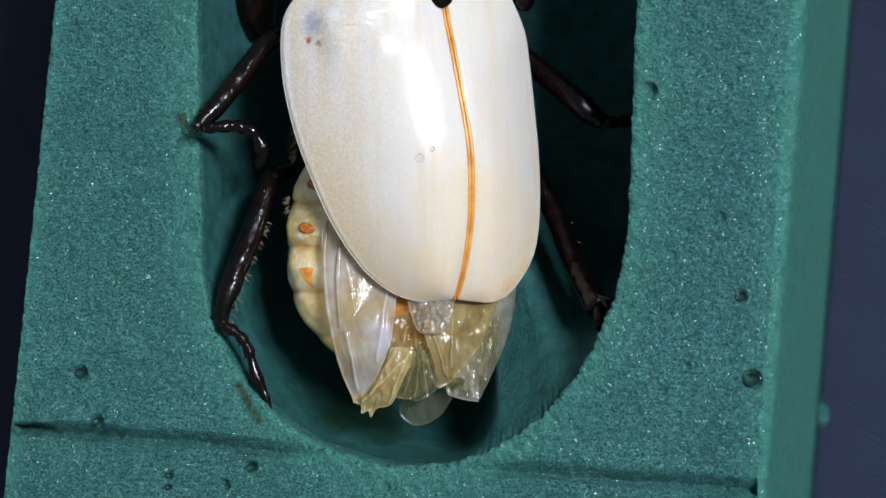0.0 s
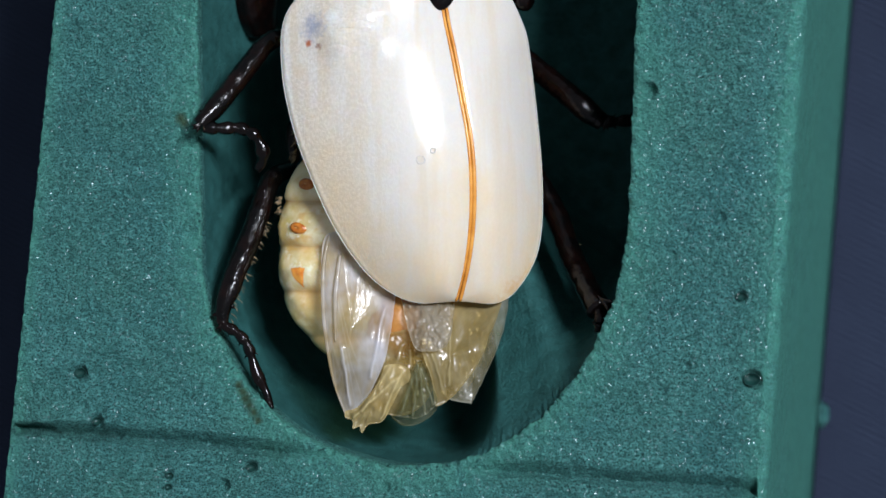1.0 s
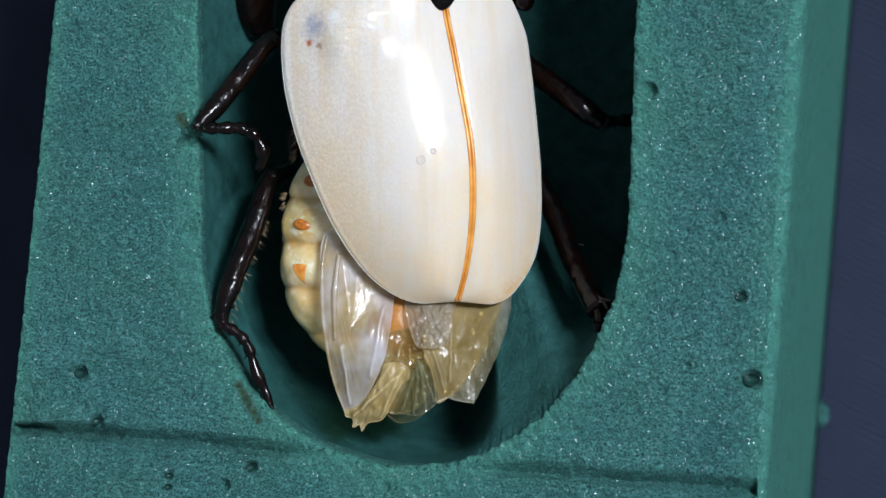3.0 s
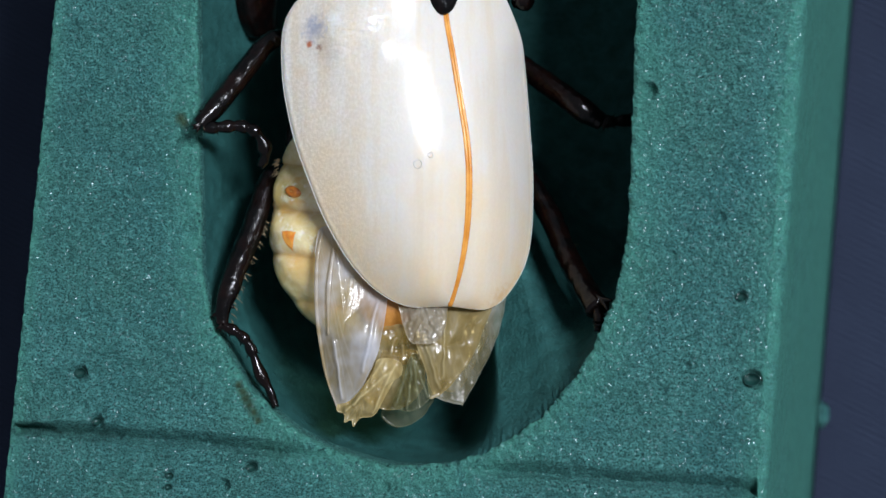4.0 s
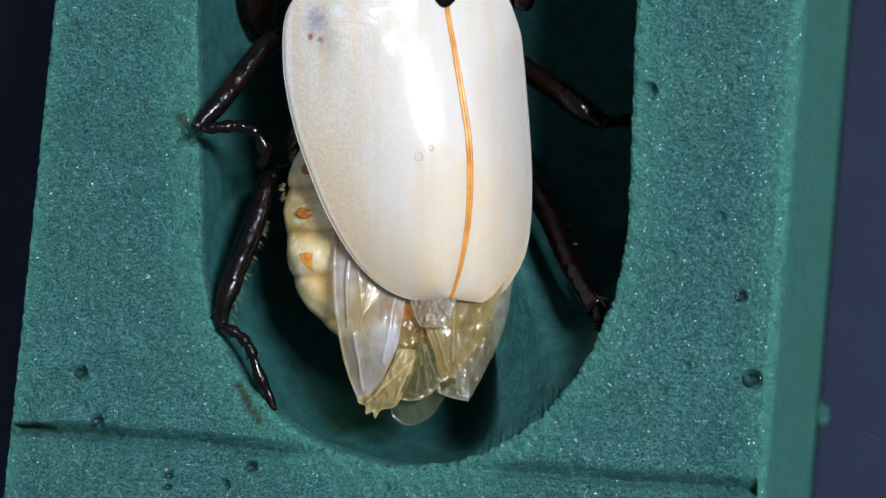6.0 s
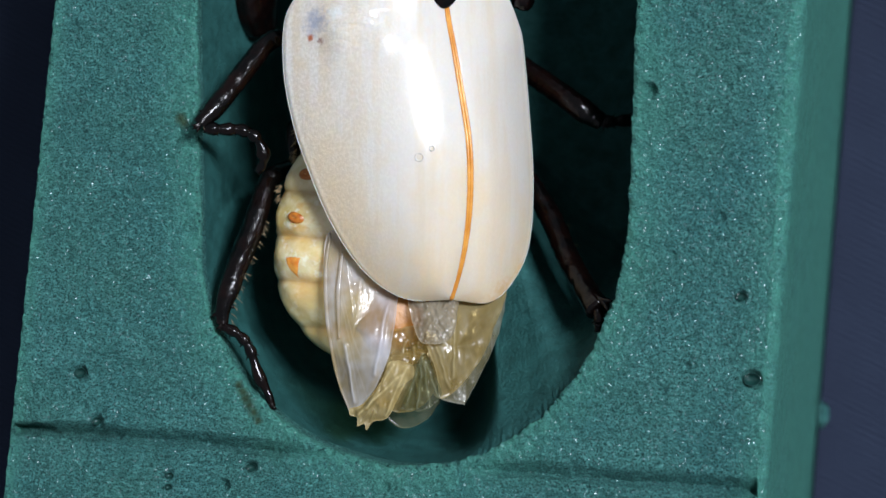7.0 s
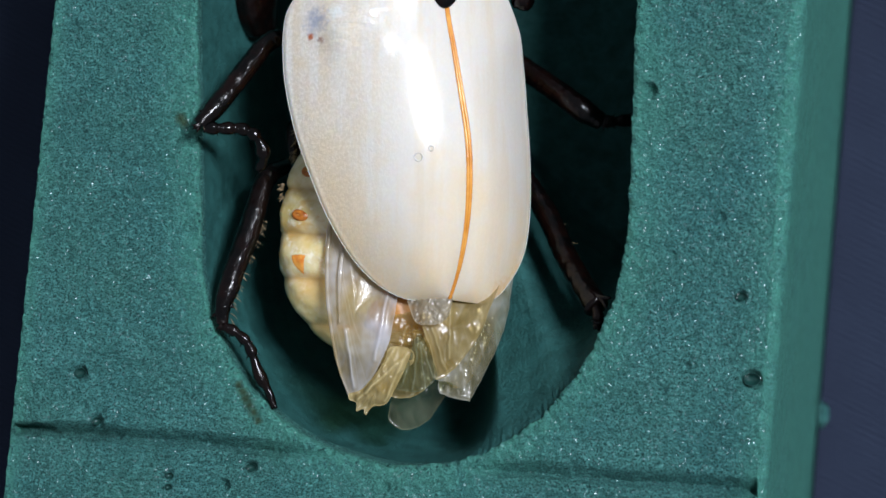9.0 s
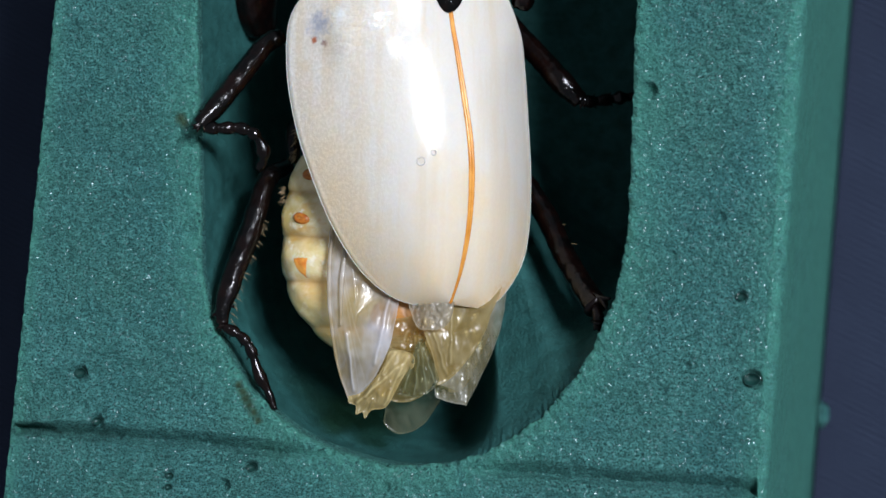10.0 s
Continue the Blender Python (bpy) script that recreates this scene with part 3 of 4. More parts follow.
# abdomen with ringed, swollen segments
def build_abdomen():
    centre = (-5.07, 8.51, -8.5)
    rows, sides = 110, 64

    def surface(a, y):
        taper = 1.0 - 0.022 * max(0.0, y - 4.0) ** 1.2 if y > -1.5 else max(0.02, 1 - ((-1.5 - y) / 11.8) ** 2.0) ** 0.5
        swell = abs(math.sin(math.pi * (y - 0.2) / 4.75)) ** 0.5
        lump = 0.50 * swell - 0.3 + 0.10 * noise.noise(Vector((math.cos(a) * 9, math.sin(a) * 9, y * 1.3)))
        knob = max(0.0, math.cos(a - 2.55)) ** 14
        lump += 0.85 * knob * (swell - 0.5) + 0.45 * max(0.0, math.cos(a - 2.05)) ** 30 * (swell - 0.4)
        lump += 0.40 * noise.noise(Vector((math.cos(a) * 3.5, math.sin(a) * 3.5, y * 0.45)))
        rx, rz = (11.2 + lump) * taper, ((4.4 if math.sin(a) > 0 else 7.0) + lump) * taper
        return Vector((-5.2 + 0.9 * (1 - taper) + rx * math.cos(a), y, -7.6 + rz * math.sin(a)))

    verts, faces, marks = [], [], []
    for i in range(rows):
        y = 14.0 - i / (rows - 1) * 27.2
        for j in range(sides):
            verts.append(surface(2 * math.pi * j / sides, y))
            ring = 1 - abs(math.sin(math.pi * (y - 0.2) / 4.75)) ** 0.5
            marks.append(ring * (0.6 + 0.6 * noise.noise(Vector((j * 0.21, y * 0.4, 2.0)))))
    for i in range(rows - 1):
        for j in range(sides):
            n = (j + 1) % sides
            faces.append((i * sides + j, i * sides + n, (i + 1) * sides + n, (i + 1) * sides + j))
    faces.append(tuple(range(sides))[::-1])
    faces.append(tuple((rows - 1) * sides + j for j in range(sides)))
    body = solid("abdomen", verts, faces, FLESH, beetle, centre, label="swollen cream yellow ringed abdomen")
    mark_points(body, marks)

    def lying(turn, y, du, dv, lift):
        """A point on the skin, du across and dv along from a place, lifted off it."""
        here = turn - du / 9.0
        p = surface(here, y + dv)
        across = surface(here + 0.02, y + dv) - surface(here - 0.02, y + dv)
        along = surface(here, y + dv + 0.15) - surface(here, y + dv - 0.15)
        up = along.cross(across).normalized()
        up = up if up.z > 0 else -up
        return p + up * lift

    def patch(turn, y, reach, crown, rings=9, sides=36):
        """A thin raised patch on the skin; reach(angle) is its outline, crown its height from the middle out."""
        verts, faces = [], []
        for i in range(rings + 1):
            f = max(0.02, i / rings)
            for j in range(sides):
                a = 2 * math.pi * j / sides
                ru, rv = reach(a)
                verts.append(lying(turn, y, ru * f, rv * f, crown(f)))
        for i in range(rings):
            for j in range(sides):
                k, n = i * sides + j, i * sides + (j + 1) % sides
                faces.append((k, k + sides, n + sides, n))
        return verts, faces

    for turn, y in ((2.46, 6.85), (2.47, 2.20)):
        at = tuple(surface(turn, y))
        v, f = patch(turn, y, lambda a: (1.10 * math.cos(a), 0.60 * math.sin(a) - 0.10 * math.cos(a)), lambda f: 0.03 + 0.22 * math.sin(math.pi * min(1.0, f * 1.02)) ** 0.8)
        plate = solid("spiracle", v, f, RUST, body, at, label="rust brown oval breathing hole")
        line = [lying(turn, y, du, 0.05 - du * 0.14, 0.10) for du in (-0.7, -0.25, 0.25, 0.7)]
        v, f = tube(line, [0.04, 0.10, 0.10, 0.04], 6, 0.8, 12)
        solid("slit", v, f, SLIT, plate, at)
    at = tuple(surface(2.47, -2.75))

    def corner(a):
        r = 0.95 / (0.55 + 0.45 * abs(math.cos(1.5 * (a + math.pi / 2))) ** 0.7) * 0.62
        return 1.15 * r * math.cos(a), -1.45 * r * math.sin(a)

    v, f = patch(2.47, -2.75, corner, lambda f: 0.05 - 0.07 * f ** 4)
    solid("plate", v, f, ORANGE, body, at, label="soft orange patch under the skin")
    v, f = blob((-3.33, -7.78, -4.2), (3.6, 3.6, 1.5), 12, 20, 0.2)
    solid("back_plate", v, f, BROWN, body, (-3.33, -7.78, -4.2), label="orange brown last back plate")
    return body


abdomen = build_abdomen()


# ---- folded hind wings ----
def membrane(outline, dome, wrinkle, seed, around=170, rings=30, grain=(0.9, 0.28), creases=()):
    """A creased sheet inside a closed outline, with raised fold lines and a slightly curled border."""
    edge = spline(list(outline) + [outline[0]], around + 1)[:around]
    edge = [p + Vector((0.10 * noise.noise(p * 0.9), 0.10 * noise.noise(p * 0.9 + Vector((7, 0, 0))), 0)) for p in edge]
    mid = sum(edge, Vector((0, 0, 0))) / around
    lines = [(Vector(a[:2]), Vector(b[:2])) for a, b in creases]

    def lifted(q, f):
        fold = noise.noise(Vector((q.x * grain[0], q.y * grain[1], seed)))
        ridge = 1 - 2 * abs(noise.noise(Vector((q.x * grain[0] * 0.8 + 5, q.y * grain[1], seed + 9))))
        fold += 0.5 * ridge + 0.35 * noise.noise(Vector((q.x * 2.2, q.y * 1.3, seed + 3)))
        rise = dome * (1 - f * f) + wrinkle * fold + 0.18 * f ** 24
        p = q.to_2d() + Vector((0.15 * noise.noise(q * 0.8), 0))
        for a, b in lines:
            u = max(0.0, min(1.0, (p - a).dot(b - a) / (b - a).length_squared))
            d = (p - a.lerp(b, u)).length
            rise += 0.24 * math.exp(-(d / 0.22) ** 2)
        return q + Vector((0, 0, rise))

    def folded(q, f):
        """Milky thickening along the border and the fold lines."""
        near = 0.7 * max(0.0, (f - 0.95) / 0.05)
        p = q.to_2d() + Vector((0.15 * noise.noise(q * 0.8), 0))
        for a, b in lines:
            u = max(0.0, min(1.0, (p - a).dot(b - a) / (b - a).length_squared))
            near += 0.7 * math.exp(-((p - a.lerp(b, u)).length / 0.14) ** 2)
        ray = 1 - 2 * abs(noise.noise(Vector((q.x * 1.1 + 0.3 * q.y, q.y * 0.10, seed + 17))))
        return min(1.0, near + 0.22 * max(0.0, ray - 0.8) / 0.2)

    verts, faces, marks = [lifted(mid, 0)], [], [folded(mid, 0)]
    for r in range(1, rings + 1):
        f = 1 - (1 - r / rings) ** 1.2
        for p in edge:
            verts.append(lifted(mid.lerp(p, f), f))
            marks.append(folded(mid.lerp(p, f), f))
    for j in range(around):
        faces.append((0, 1 + j, 1 + (j + 1) % around))
    for r in range(rings - 1):
        for j in range(around):
            n = (j + 1) % around
            a, b = 1 + r * around, 1 + (r + 1) * around
            faces.append((a + j, b + j, b + n, a + n))
    return verts, faces, marks


def wing_skin(name, made, material, parent, origin, label=""):
    verts, faces, marks = made
    skin = solid(name, verts, faces, material, parent, origin, label=label)
    mark_points(skin, marks)
    return skin


AT_L, AT_F, AT_R, AT_M = (-7.3, 2.42, -1.9), (-1.41, -3.48, -1.9), (5.68, -2.31, -2.9), (-1.42, -15.37, -3.9)
m = membrane([(-10.88, 3.61, -2.8), (-12.53, 2.42, -2.8), (-12.58, -1.71, -2.5), (-12.03, -7.02, -2.3), (-11.02, -11.73, -2.1), (-9.43, -15.62, -2.0), (-9.19, -15.73, -2.0), (-7.77, -14.66, -1.8), (-6.12, -11.7, -1.5), (-5.17, -7.88, -1.4), (-4.98, -1.72, -3.4), (-7.94, 1.24, -3.4)], 0.8, 0.07, 1.0,
                creases=[((-10.12, -8.76, -1.5), (-8.83, -14.66, -1.7)), ((-5.88, -4.65, -1.5), (-6.82, -11.69, -1.3))])
left_wing = wing_skin("hindwing", m, WING_PALE, beetle, AT_L, label="crumpled pale translucent hind wing")
v, f = tube([(-12.04, 2.89, -2.5), (-12.38, -0.53, -2.2), (-12.13, -5.24, -1.9), (-11.42, -9.36, -1.8), (-10.48, -12.89, -1.7), (-9.3, -15.6, -1.8)], [0.16, 0.24, 0.22, 0.14, 0.10], 8, 0.6, 40)
solid("leading_vein", v, f, WING_PALE, left_wing, AT_L, label="milky leading vein")
v, f = tube([(-10.72, 0.94, -2.0), (-10.94, -3.47, -1.5), (-10.7, -8.17, -1.3)], [0.2, 0.28, 0.10], 8, 0.5, 30)
solid("vein", v, f, WING_PALE, left_wing, AT_L, label="milky vein")
m = membrane([(-9.41, -15.34, -1.4), (-9.29, -15.93, -1.4), (-8.58, -16.17, -1.4), (-8.47, -17.11, -1.4), (-7.76, -16.87, -1.4), (-7.47, -17.46, -1.4), (-6.82, -16.64, -1.4), (-5.41, -16.17, -1.4), (-4.58, -14.62, -1.1), (-3.64, -12.55, -0.8), (-2.81, -11.66, -0.6), (-3.05, -10.37, -0.6), (-5.27, -10.26, -0.6), (-6.1, -12.26, -0.9), (-7.87, -14.63, -1.2)], 0.35, 0.26, 7.0, grain=(1.5, 0.7),
                creases=[((-4.92, -10.6, -0.4), (-7.57, -15.2, -0.9)), ((-3.63, -10.83, -0.4), (-5.52, -15.9, -0.9)), ((-4.22, -11.65, -0.4), (-8.46, -15.91, -1.1))])
wing_skin("crumpled_tip", m, WING_TIP, left_wing, AT_L, label="crumpled honey yellow wing tip")
m = membrane([(-5.54, -7.01, -1.9), (-2.0, -6.78, -2.0), (-0.35, -11.74, -2.2), (-1.89, -14.93, -2.4), (-4.96, -15.52, -2.4), (-7.08, -13.63, -2.3), (-6.13, -9.37, -2.0)], 0.3, 0.25, 77.0, grain=(1.2, 0.6),
             creases=[((-3.77, -8.19, -2.0), (-5.54, -14.67, -2.0)), ((-2.89, -8.78, -2.0), (-2.3, -14.08, -2.0))])
wing_skin("under_fold", m, WING_GOLD, left_wing, AT_L, label="wet honey coloured under fold")
folds = wing_skin("hindwing", membrane([(-1.42, -2.07, -3.4), (6.3, -1.73, -6.2), (4.95, -7.61, -2.2), (3.65, -10.43, -2.0), (1.83, -12.89, -1.8), (0.35, -14.18, -1.7), (-0.59, -14.3, -1.6), (-0.94, -11.69, -1.3), (-1.88, -9.1, -1.1), (-2.29, -6.99, -1.3)], 0.6, 0.13, 21.0,
                creases=[((-1.64, -9.33, -0.9), (-0.47, -13.81, -1.3)), ((1.06, -5.81, -1.1), (0.82, -12.28, -1.2)), ((-0.82, -9.09, -0.7), (0.47, -13.34, -1.2))]), WING_GOLD, beetle, AT_F, label="folded honey tinted hind wing")
m = membrane([(-5.54, -9.37, -2.1), (-2.12, -9.37, -2.1), (-2.0, -10.07, -1.9), (-2.88, -10.83, -1.7), (-4.94, -10.83, -1.7), (-5.65, -10.25, -1.9)], 0.3, 0.3, 12.0, grain=(0.5, 2.0))
wing_skin("inner_fold", m, WING_GOLD, folds, AT_F, label="wet puckered inner fold")
m = membrane([(-4.64, -15.44, -1.0), (-2.29, -15.67, -1.0), (-0.47, -14.16, -1.2), (-1.11, -11.67, -0.8), (-2.11, -9.78, -0.5), (-2.81, -10.49, -0.5), (-3.28, -12.26, -0.8)], 0.25, 0.28, 31.0, grain=(1.9, 0.35),
                creases=[((-2.46, -10.13, -0.4), (-4.11, -15.19, -0.8)), ((-2.34, -10.13, -0.4), (-2.87, -15.43, -0.8)), ((-2.11, -10.48, -0.4), (-1.64, -15.19, -0.8)), ((-1.93, -10.6, -0.4), (-0.82, -14.26, -0.9))])
wing_skin("fan_fold", m, WING_THIN, folds, AT_F, label="clear fan-like fold")
m = membrane([(-4.26, -3.02, -3.0), (-1.12, -3.13, -2.8), (1.3, -3.25, -2.8), (1.0, -7.09, -0.5), (0.23, -8.37, -0.4), (-1.29, -8.73, -0.4), (-2.87, -8.03, -0.6)], 0.5, 0.24, 41.0, grain=(1.9, 1.5))
wing_skin("puckered_fold", m, WING_WET, folds, AT_F, label="glossy puckered fold")
m = membrane([(8.0, -1.72, -6.8), (7.72, -4.39, -5.9), (7.18, -7.77, -4.4), (6.16, -10.9, -4.2), (3.91, -15.75, -4.0), (3.55, -15.99, -4.0), (1.3, -15.57, -4.0), (0.36, -14.75, -4.1), (0.95, -10.61, -4.3), (2.73, -5.87, -4.5), (4.52, -1.73, -6.6)], 0.25, 0.08, 51.0)
right_wing = wing_skin("hindwing", m, WING_CLEAR, beetle, AT_R, label="pale translucent hind wing of the other side")
m = membrane([(6.9, -3.0, -7.0), (6.4, -7.2, -5.8), (4.9, -11.4, -5.2), (3.3, -14.4, -5.0), (1.6, -14.6, -5.0), (0.2, -12.4, -5.2), (0.9, -7.5, -5.6), (3.2, -2.8, -7.0)], 0.2, 0.15, 91.0, grain=(1.3, 0.4),
             creases=[((5.6, -5.0, -5.4), (2.6, -13.8, -5.0)), ((4.2, -5.4, -5.4), (1.4, -13.2, -5.0))])
wing_skin("under_fold", m, WING_GOLD, right_wing, AT_R, label="honey coloured fold under the pale wing")
m = membrane([(-4.28, -15.53, -4.5), (-4.4, -17.67, -4.5), (-2.5, -18.56, -4.5), (-0.36, -17.54, -4.3), (0.95, -15.69, -4.2), (2.26, -13.72, -4.1), (-0.83, -13.48, -4.1), (-3.21, -14.21, -4.3)], 0.3, 0.08, 61.0)
lobe = wing_skin("wing_lobe", m, WING_THIN, beetle, AT_M, label="thin clear lobe of the folded wing")


# ---- legs ----
def bristles(name, line, side, count, length, parent, origin, seed):
    rng = random.Random(seed)
    pieces = []
    pts = spline(line, 40)
    for k in range(count):
        p = pts[rng.randrange(3, 39)]
        d = Vector((side[0] + rng.uniform(-0.5, 0.5), side[1] + rng.uniform(-0.7, 0.3), rng.uniform(0.0, 0.6))).normalized()
        long = length * rng.uniform(0.6, 1.3)
        pieces.append(tube([p, p + d * long * 0.5, p + d * long + Vector((0, -0.12, 0))], [0.045, 0.035, 0.012], 5, 1.0, 4))
    tagged(solid(name, *together(*pieces), HAIR, parent, origin), "short golden bristles", kind="stuff")


def uneven(made, amount):
    """The same shape with a slightly lumpy, pitted skin."""
    verts, faces = made
    return [p + amount * (noise.noise_vector(p * 0.9) + 0.6 * noise.noise_vector(p * 2.6)) for p in verts], faces


def tarsus(points, parent, origin, radius, joints=4, share=0.42):
    """Short joints, a long flask-shaped claw joint and two hooks, as one foot; share is the claw joint's part of the length."""
    bead = [0.80, 0.90, 1.0, 1.08, 1.10, 0.98]
    flask = [0.74, 0.78, 0.92, 1.10, 1.24, 1.22, 1.02, 0.78, 0.70, 0.80, 0.84, 0.74, 0.70]
    profile = []
    for k in range(90):
        f = k / 89
        if f < 1 - share:
            g = (f / (1 - share) * joints) % 1.0 * 5.99
            profile.append(bead[int(g)])
        else:
            g = (f - 1 + share) / share * 11.99
            profile.append(flask[int(g)] + (flask[int(g) + 1] - flask[int(g)]) * (g - int(g)))
    pieces = [uneven(tube(points, [radius * p for p in profile], 14, 0.9, 110), 0.04)]
    line = spline(points, 60)
    way = (line[-1] - line[-5]).normalized()
    across = way.cross(Vector((0, 0, 1))).normalized()
    for s in (-1, 1):
        a = line[-1] - way * 0.2
        pieces.append(tube([a, a + (way * 0.35 + across * s * 0.22), a + (way * 0.4 + across * s * 0.26 + Vector((0, 0, -0.6)))], [0.22, 0.18, 0.05], 8, 1.0, 10))
    for j in range(joints):
        a = line[int((j + 0.85) * (1 - share) / joints * 59)]
        for s in (-1, 1):
            pieces.append(tube([a, a + across * s * radius + way * 0.25, a + across * s * (radius + 0.16) + way * 0.5], [0.12, 0.08, 0.02], 6, 1.0, 6))
    return solid("tarsus", *together(*pieces), BLACK, parent, origin, label="jointed glossy black foot with claws")


def leg(name, path, radii, origin, label="glossy black spiny leg"):
    """The long joint of a leg with its knee; the thorn-like spurs are pieces of their own."""
    line = spline(path, 60)
    pieces = [uneven(tube(path, radii, 28, 0.85, 110), 0.07)]
    knee = max(radii[1:3])
    pieces.append(uneven(blob(line[8], (knee * 0.98, knee * 0.95, knee * 0.9), 12, 18, 0.08), 0.05))
    joint = solid(name, *together(*pieces), BLACK, beetle, origin, label=label)
    end, before = Vector(path[-1]), Vector(path[-2])
    way = (end - before).normalized()
    for turn in (-0.9, -0.3, 0.5):
        d = (Matrix.Rotation(turn, 3, "Z") @ way)
        solid("spur", *tube([end - way * 0.6, end + d * 0.30, end + d * 0.85], [0.26, 0.20, 0.04], 7, 1.0, 8), BLACK, joint, origin)
    for f, s in ((0.45, 1), (0.62, -1), (0.80, 1), (0.88, -1)):
        p = line[int(f * 59)]
        d = Vector((-way.y * s, way.x * s, 0.1)) + way * 0.6
        solid("spur", *tube([p, p + d * 0.80, p + d * 1.12], [0.32, 0.22, 0.04], 7, 1.0, 8), BLACK, joint, origin)
    return joint


# middle leg on the lit side
K1 = (-25.23, 12.53, -1.5)
path = [(-17.05, 22.76, -7.0), (-18.79, 21.6, -6.0), (-21.06, 18.5, -4.5), (-23.31, 15.44, -3.0), (-25.44, 12.89, -1.8)]
mid_left = leg("middle_leg", path, [0.75, 1.0, 1.08, 1.05, 1.1, 0.75], K1)
bristles("bristles", path[1:], (0.7, -0.7), 16, 0.8, mid_left, K1, 1)
foot_left = tarsus([(-25.3, 12.7, -2.0), (-23.57, 12.75, -2.4), (-21.5, 12.85, -2.8), (-20.0, 12.3, -3.0), (-19.1, 11.0, -3.4), (-19.0, 9.69, -3.9), (-19.5, 8.74, -4.6)], mid_left, K1, 0.66, 4, 0.45)
# hind leg on the lit side
K2 = (-23.13, -8.1, -3.0)
path = [(-16.21, 8.9, -13.0), (-18.3, 7.5, -9.5), (-19.4, 4.46, -8.0), (-20.36, 1.44, -7.0), (-21.6, -1.73, -5.5), (-22.5, -4.3, -4.6), (-23.15, -6.35, -4.3), (-23.2, -7.95, -4.2)]
hind_left = leg("hind_leg", path, [0.8, 1.05, 1.15, 1.22, 1.15, 1.12, 0.82, 0.62], K2)
bristles("bristles", [(p[0] + 0.9, p[1], p[2]) for p in path[2:]], (0.9, -0.4), 30, 0.8, hind_left, K2, 2)
toe_left = tarsus([(-23.2, -8.0, -4.1), (-21.8, -8.76, -4.1), (-20.8, -9.88, -4.2), (-20.26, -11.27, -4.3), (-19.62, -13.53, -4.4), (-18.9, -14.97, -4.4), (-18.38, -16.75, -4.4)], hind_left, K2, 0.58, 3, 0.5)
# middle leg on the dark side
K3 = (17.19, 13.84, -11.0)
path = [(7.48, 22.33, -15.0), (9.61, 20.21, -14.0), (12.32, 17.83, -12.5), (14.69, 15.6, -11.0), (17.31, 13.59, -11.0)]
mid_right = leg("middle_leg", path, [0.9, 1.2, 1.25, 1.25, 1.35, 0.9], K3)
K3T = (17.19, 13.84, -11.0)
foot_right = tarsus([(16.82, 13.96, -11.0), (18.37, 13.73, -11.4), (19.94, 13.89, -12.0), (21.5, 14.03, -12.4), (23.4, 14.1, -12.8)], beetle, K3T, 0.62, 2)
# hind leg on the dark side
K4 = (16.87, -7.75, -7.0)
path = [(9.0, 9.2, -15.0), (10.5, 7.1, -13.5), (12.2, 3.5, -11.5), (13.6, -0.55, -8.5), (14.9, -3.5, -5.0), (16.2, -6.2, -1.6)]
hind_right = leg("hind_leg", path, [0.9, 1.15, 1.25, 1.2, 1.25, 1.35], K4)
bristles("bristles", path[1:], (0.9, -0.3), 8, 1.6, hind_right, K4, 5)
tarsus([(16.0, -6.2, -1.5), (16.2, -7.0, -0.9), (16.2, -7.6, -0.7), (16.0, -8.2, -0.8)], hind_right, K4, 0.6, 1)
for tip in ((17.6, -5.2, -0.2), (17.1, -6.3, 0.2)):
    solid("spur", *tube([(15.5, -4.8, -2.8), (16.6, -5.2, -1.4), tip], [0.6, 0.5, 0.12], 8, 1.0, 10), BLACK, hind_right, K4)
# front leg, folded beside the body
K5 = (-20.73, 28.99, -8.0)
front_left = solid("front_leg", *tube([(-18.0, 39.9, -20.0), (-19.8, 35.4, -19.5), (-20.9, 30.4, -19.0), (-21.1, 27.3, -19.0), (-20.1, 24.0, -20.5)], [2.0, 2.8, 3.1, 3.1, 2.7, 1.6], 20, 0.8, 40), BLACK, beetle, K5, label="black folded front leg")
v, f = together(tube([(-13.6, 15.85, -10.0), (-15.85, 12.46, -9.0), (-15.97, 9.14, -9.0)], [1.2, 1.0, 0.6], 10, 0.8, 16))
flank = solid("flank", v, f, BLACK, beetle, (-13.6, 15.85, -10.0), label="hairy dark flank")
bristles("bristles", [(-16.15, 5.76, -7.0), (-16.33, 4.74, -7.0), (-16.21, 3.66, -7.0)], (-1.0, 0.1), 22, 0.7, abdomen, (-5.07, 8.51, -8.5), 11)
bristles("bristles", [(-15.19, 13.62, -8.0), (-15.55, 11.51, -8.0), (-15.67, 9.4, -8.0)], (-0.8, -0.5), 24, 0.9, flank, (-13.6, 15.85, -10.0), 8)


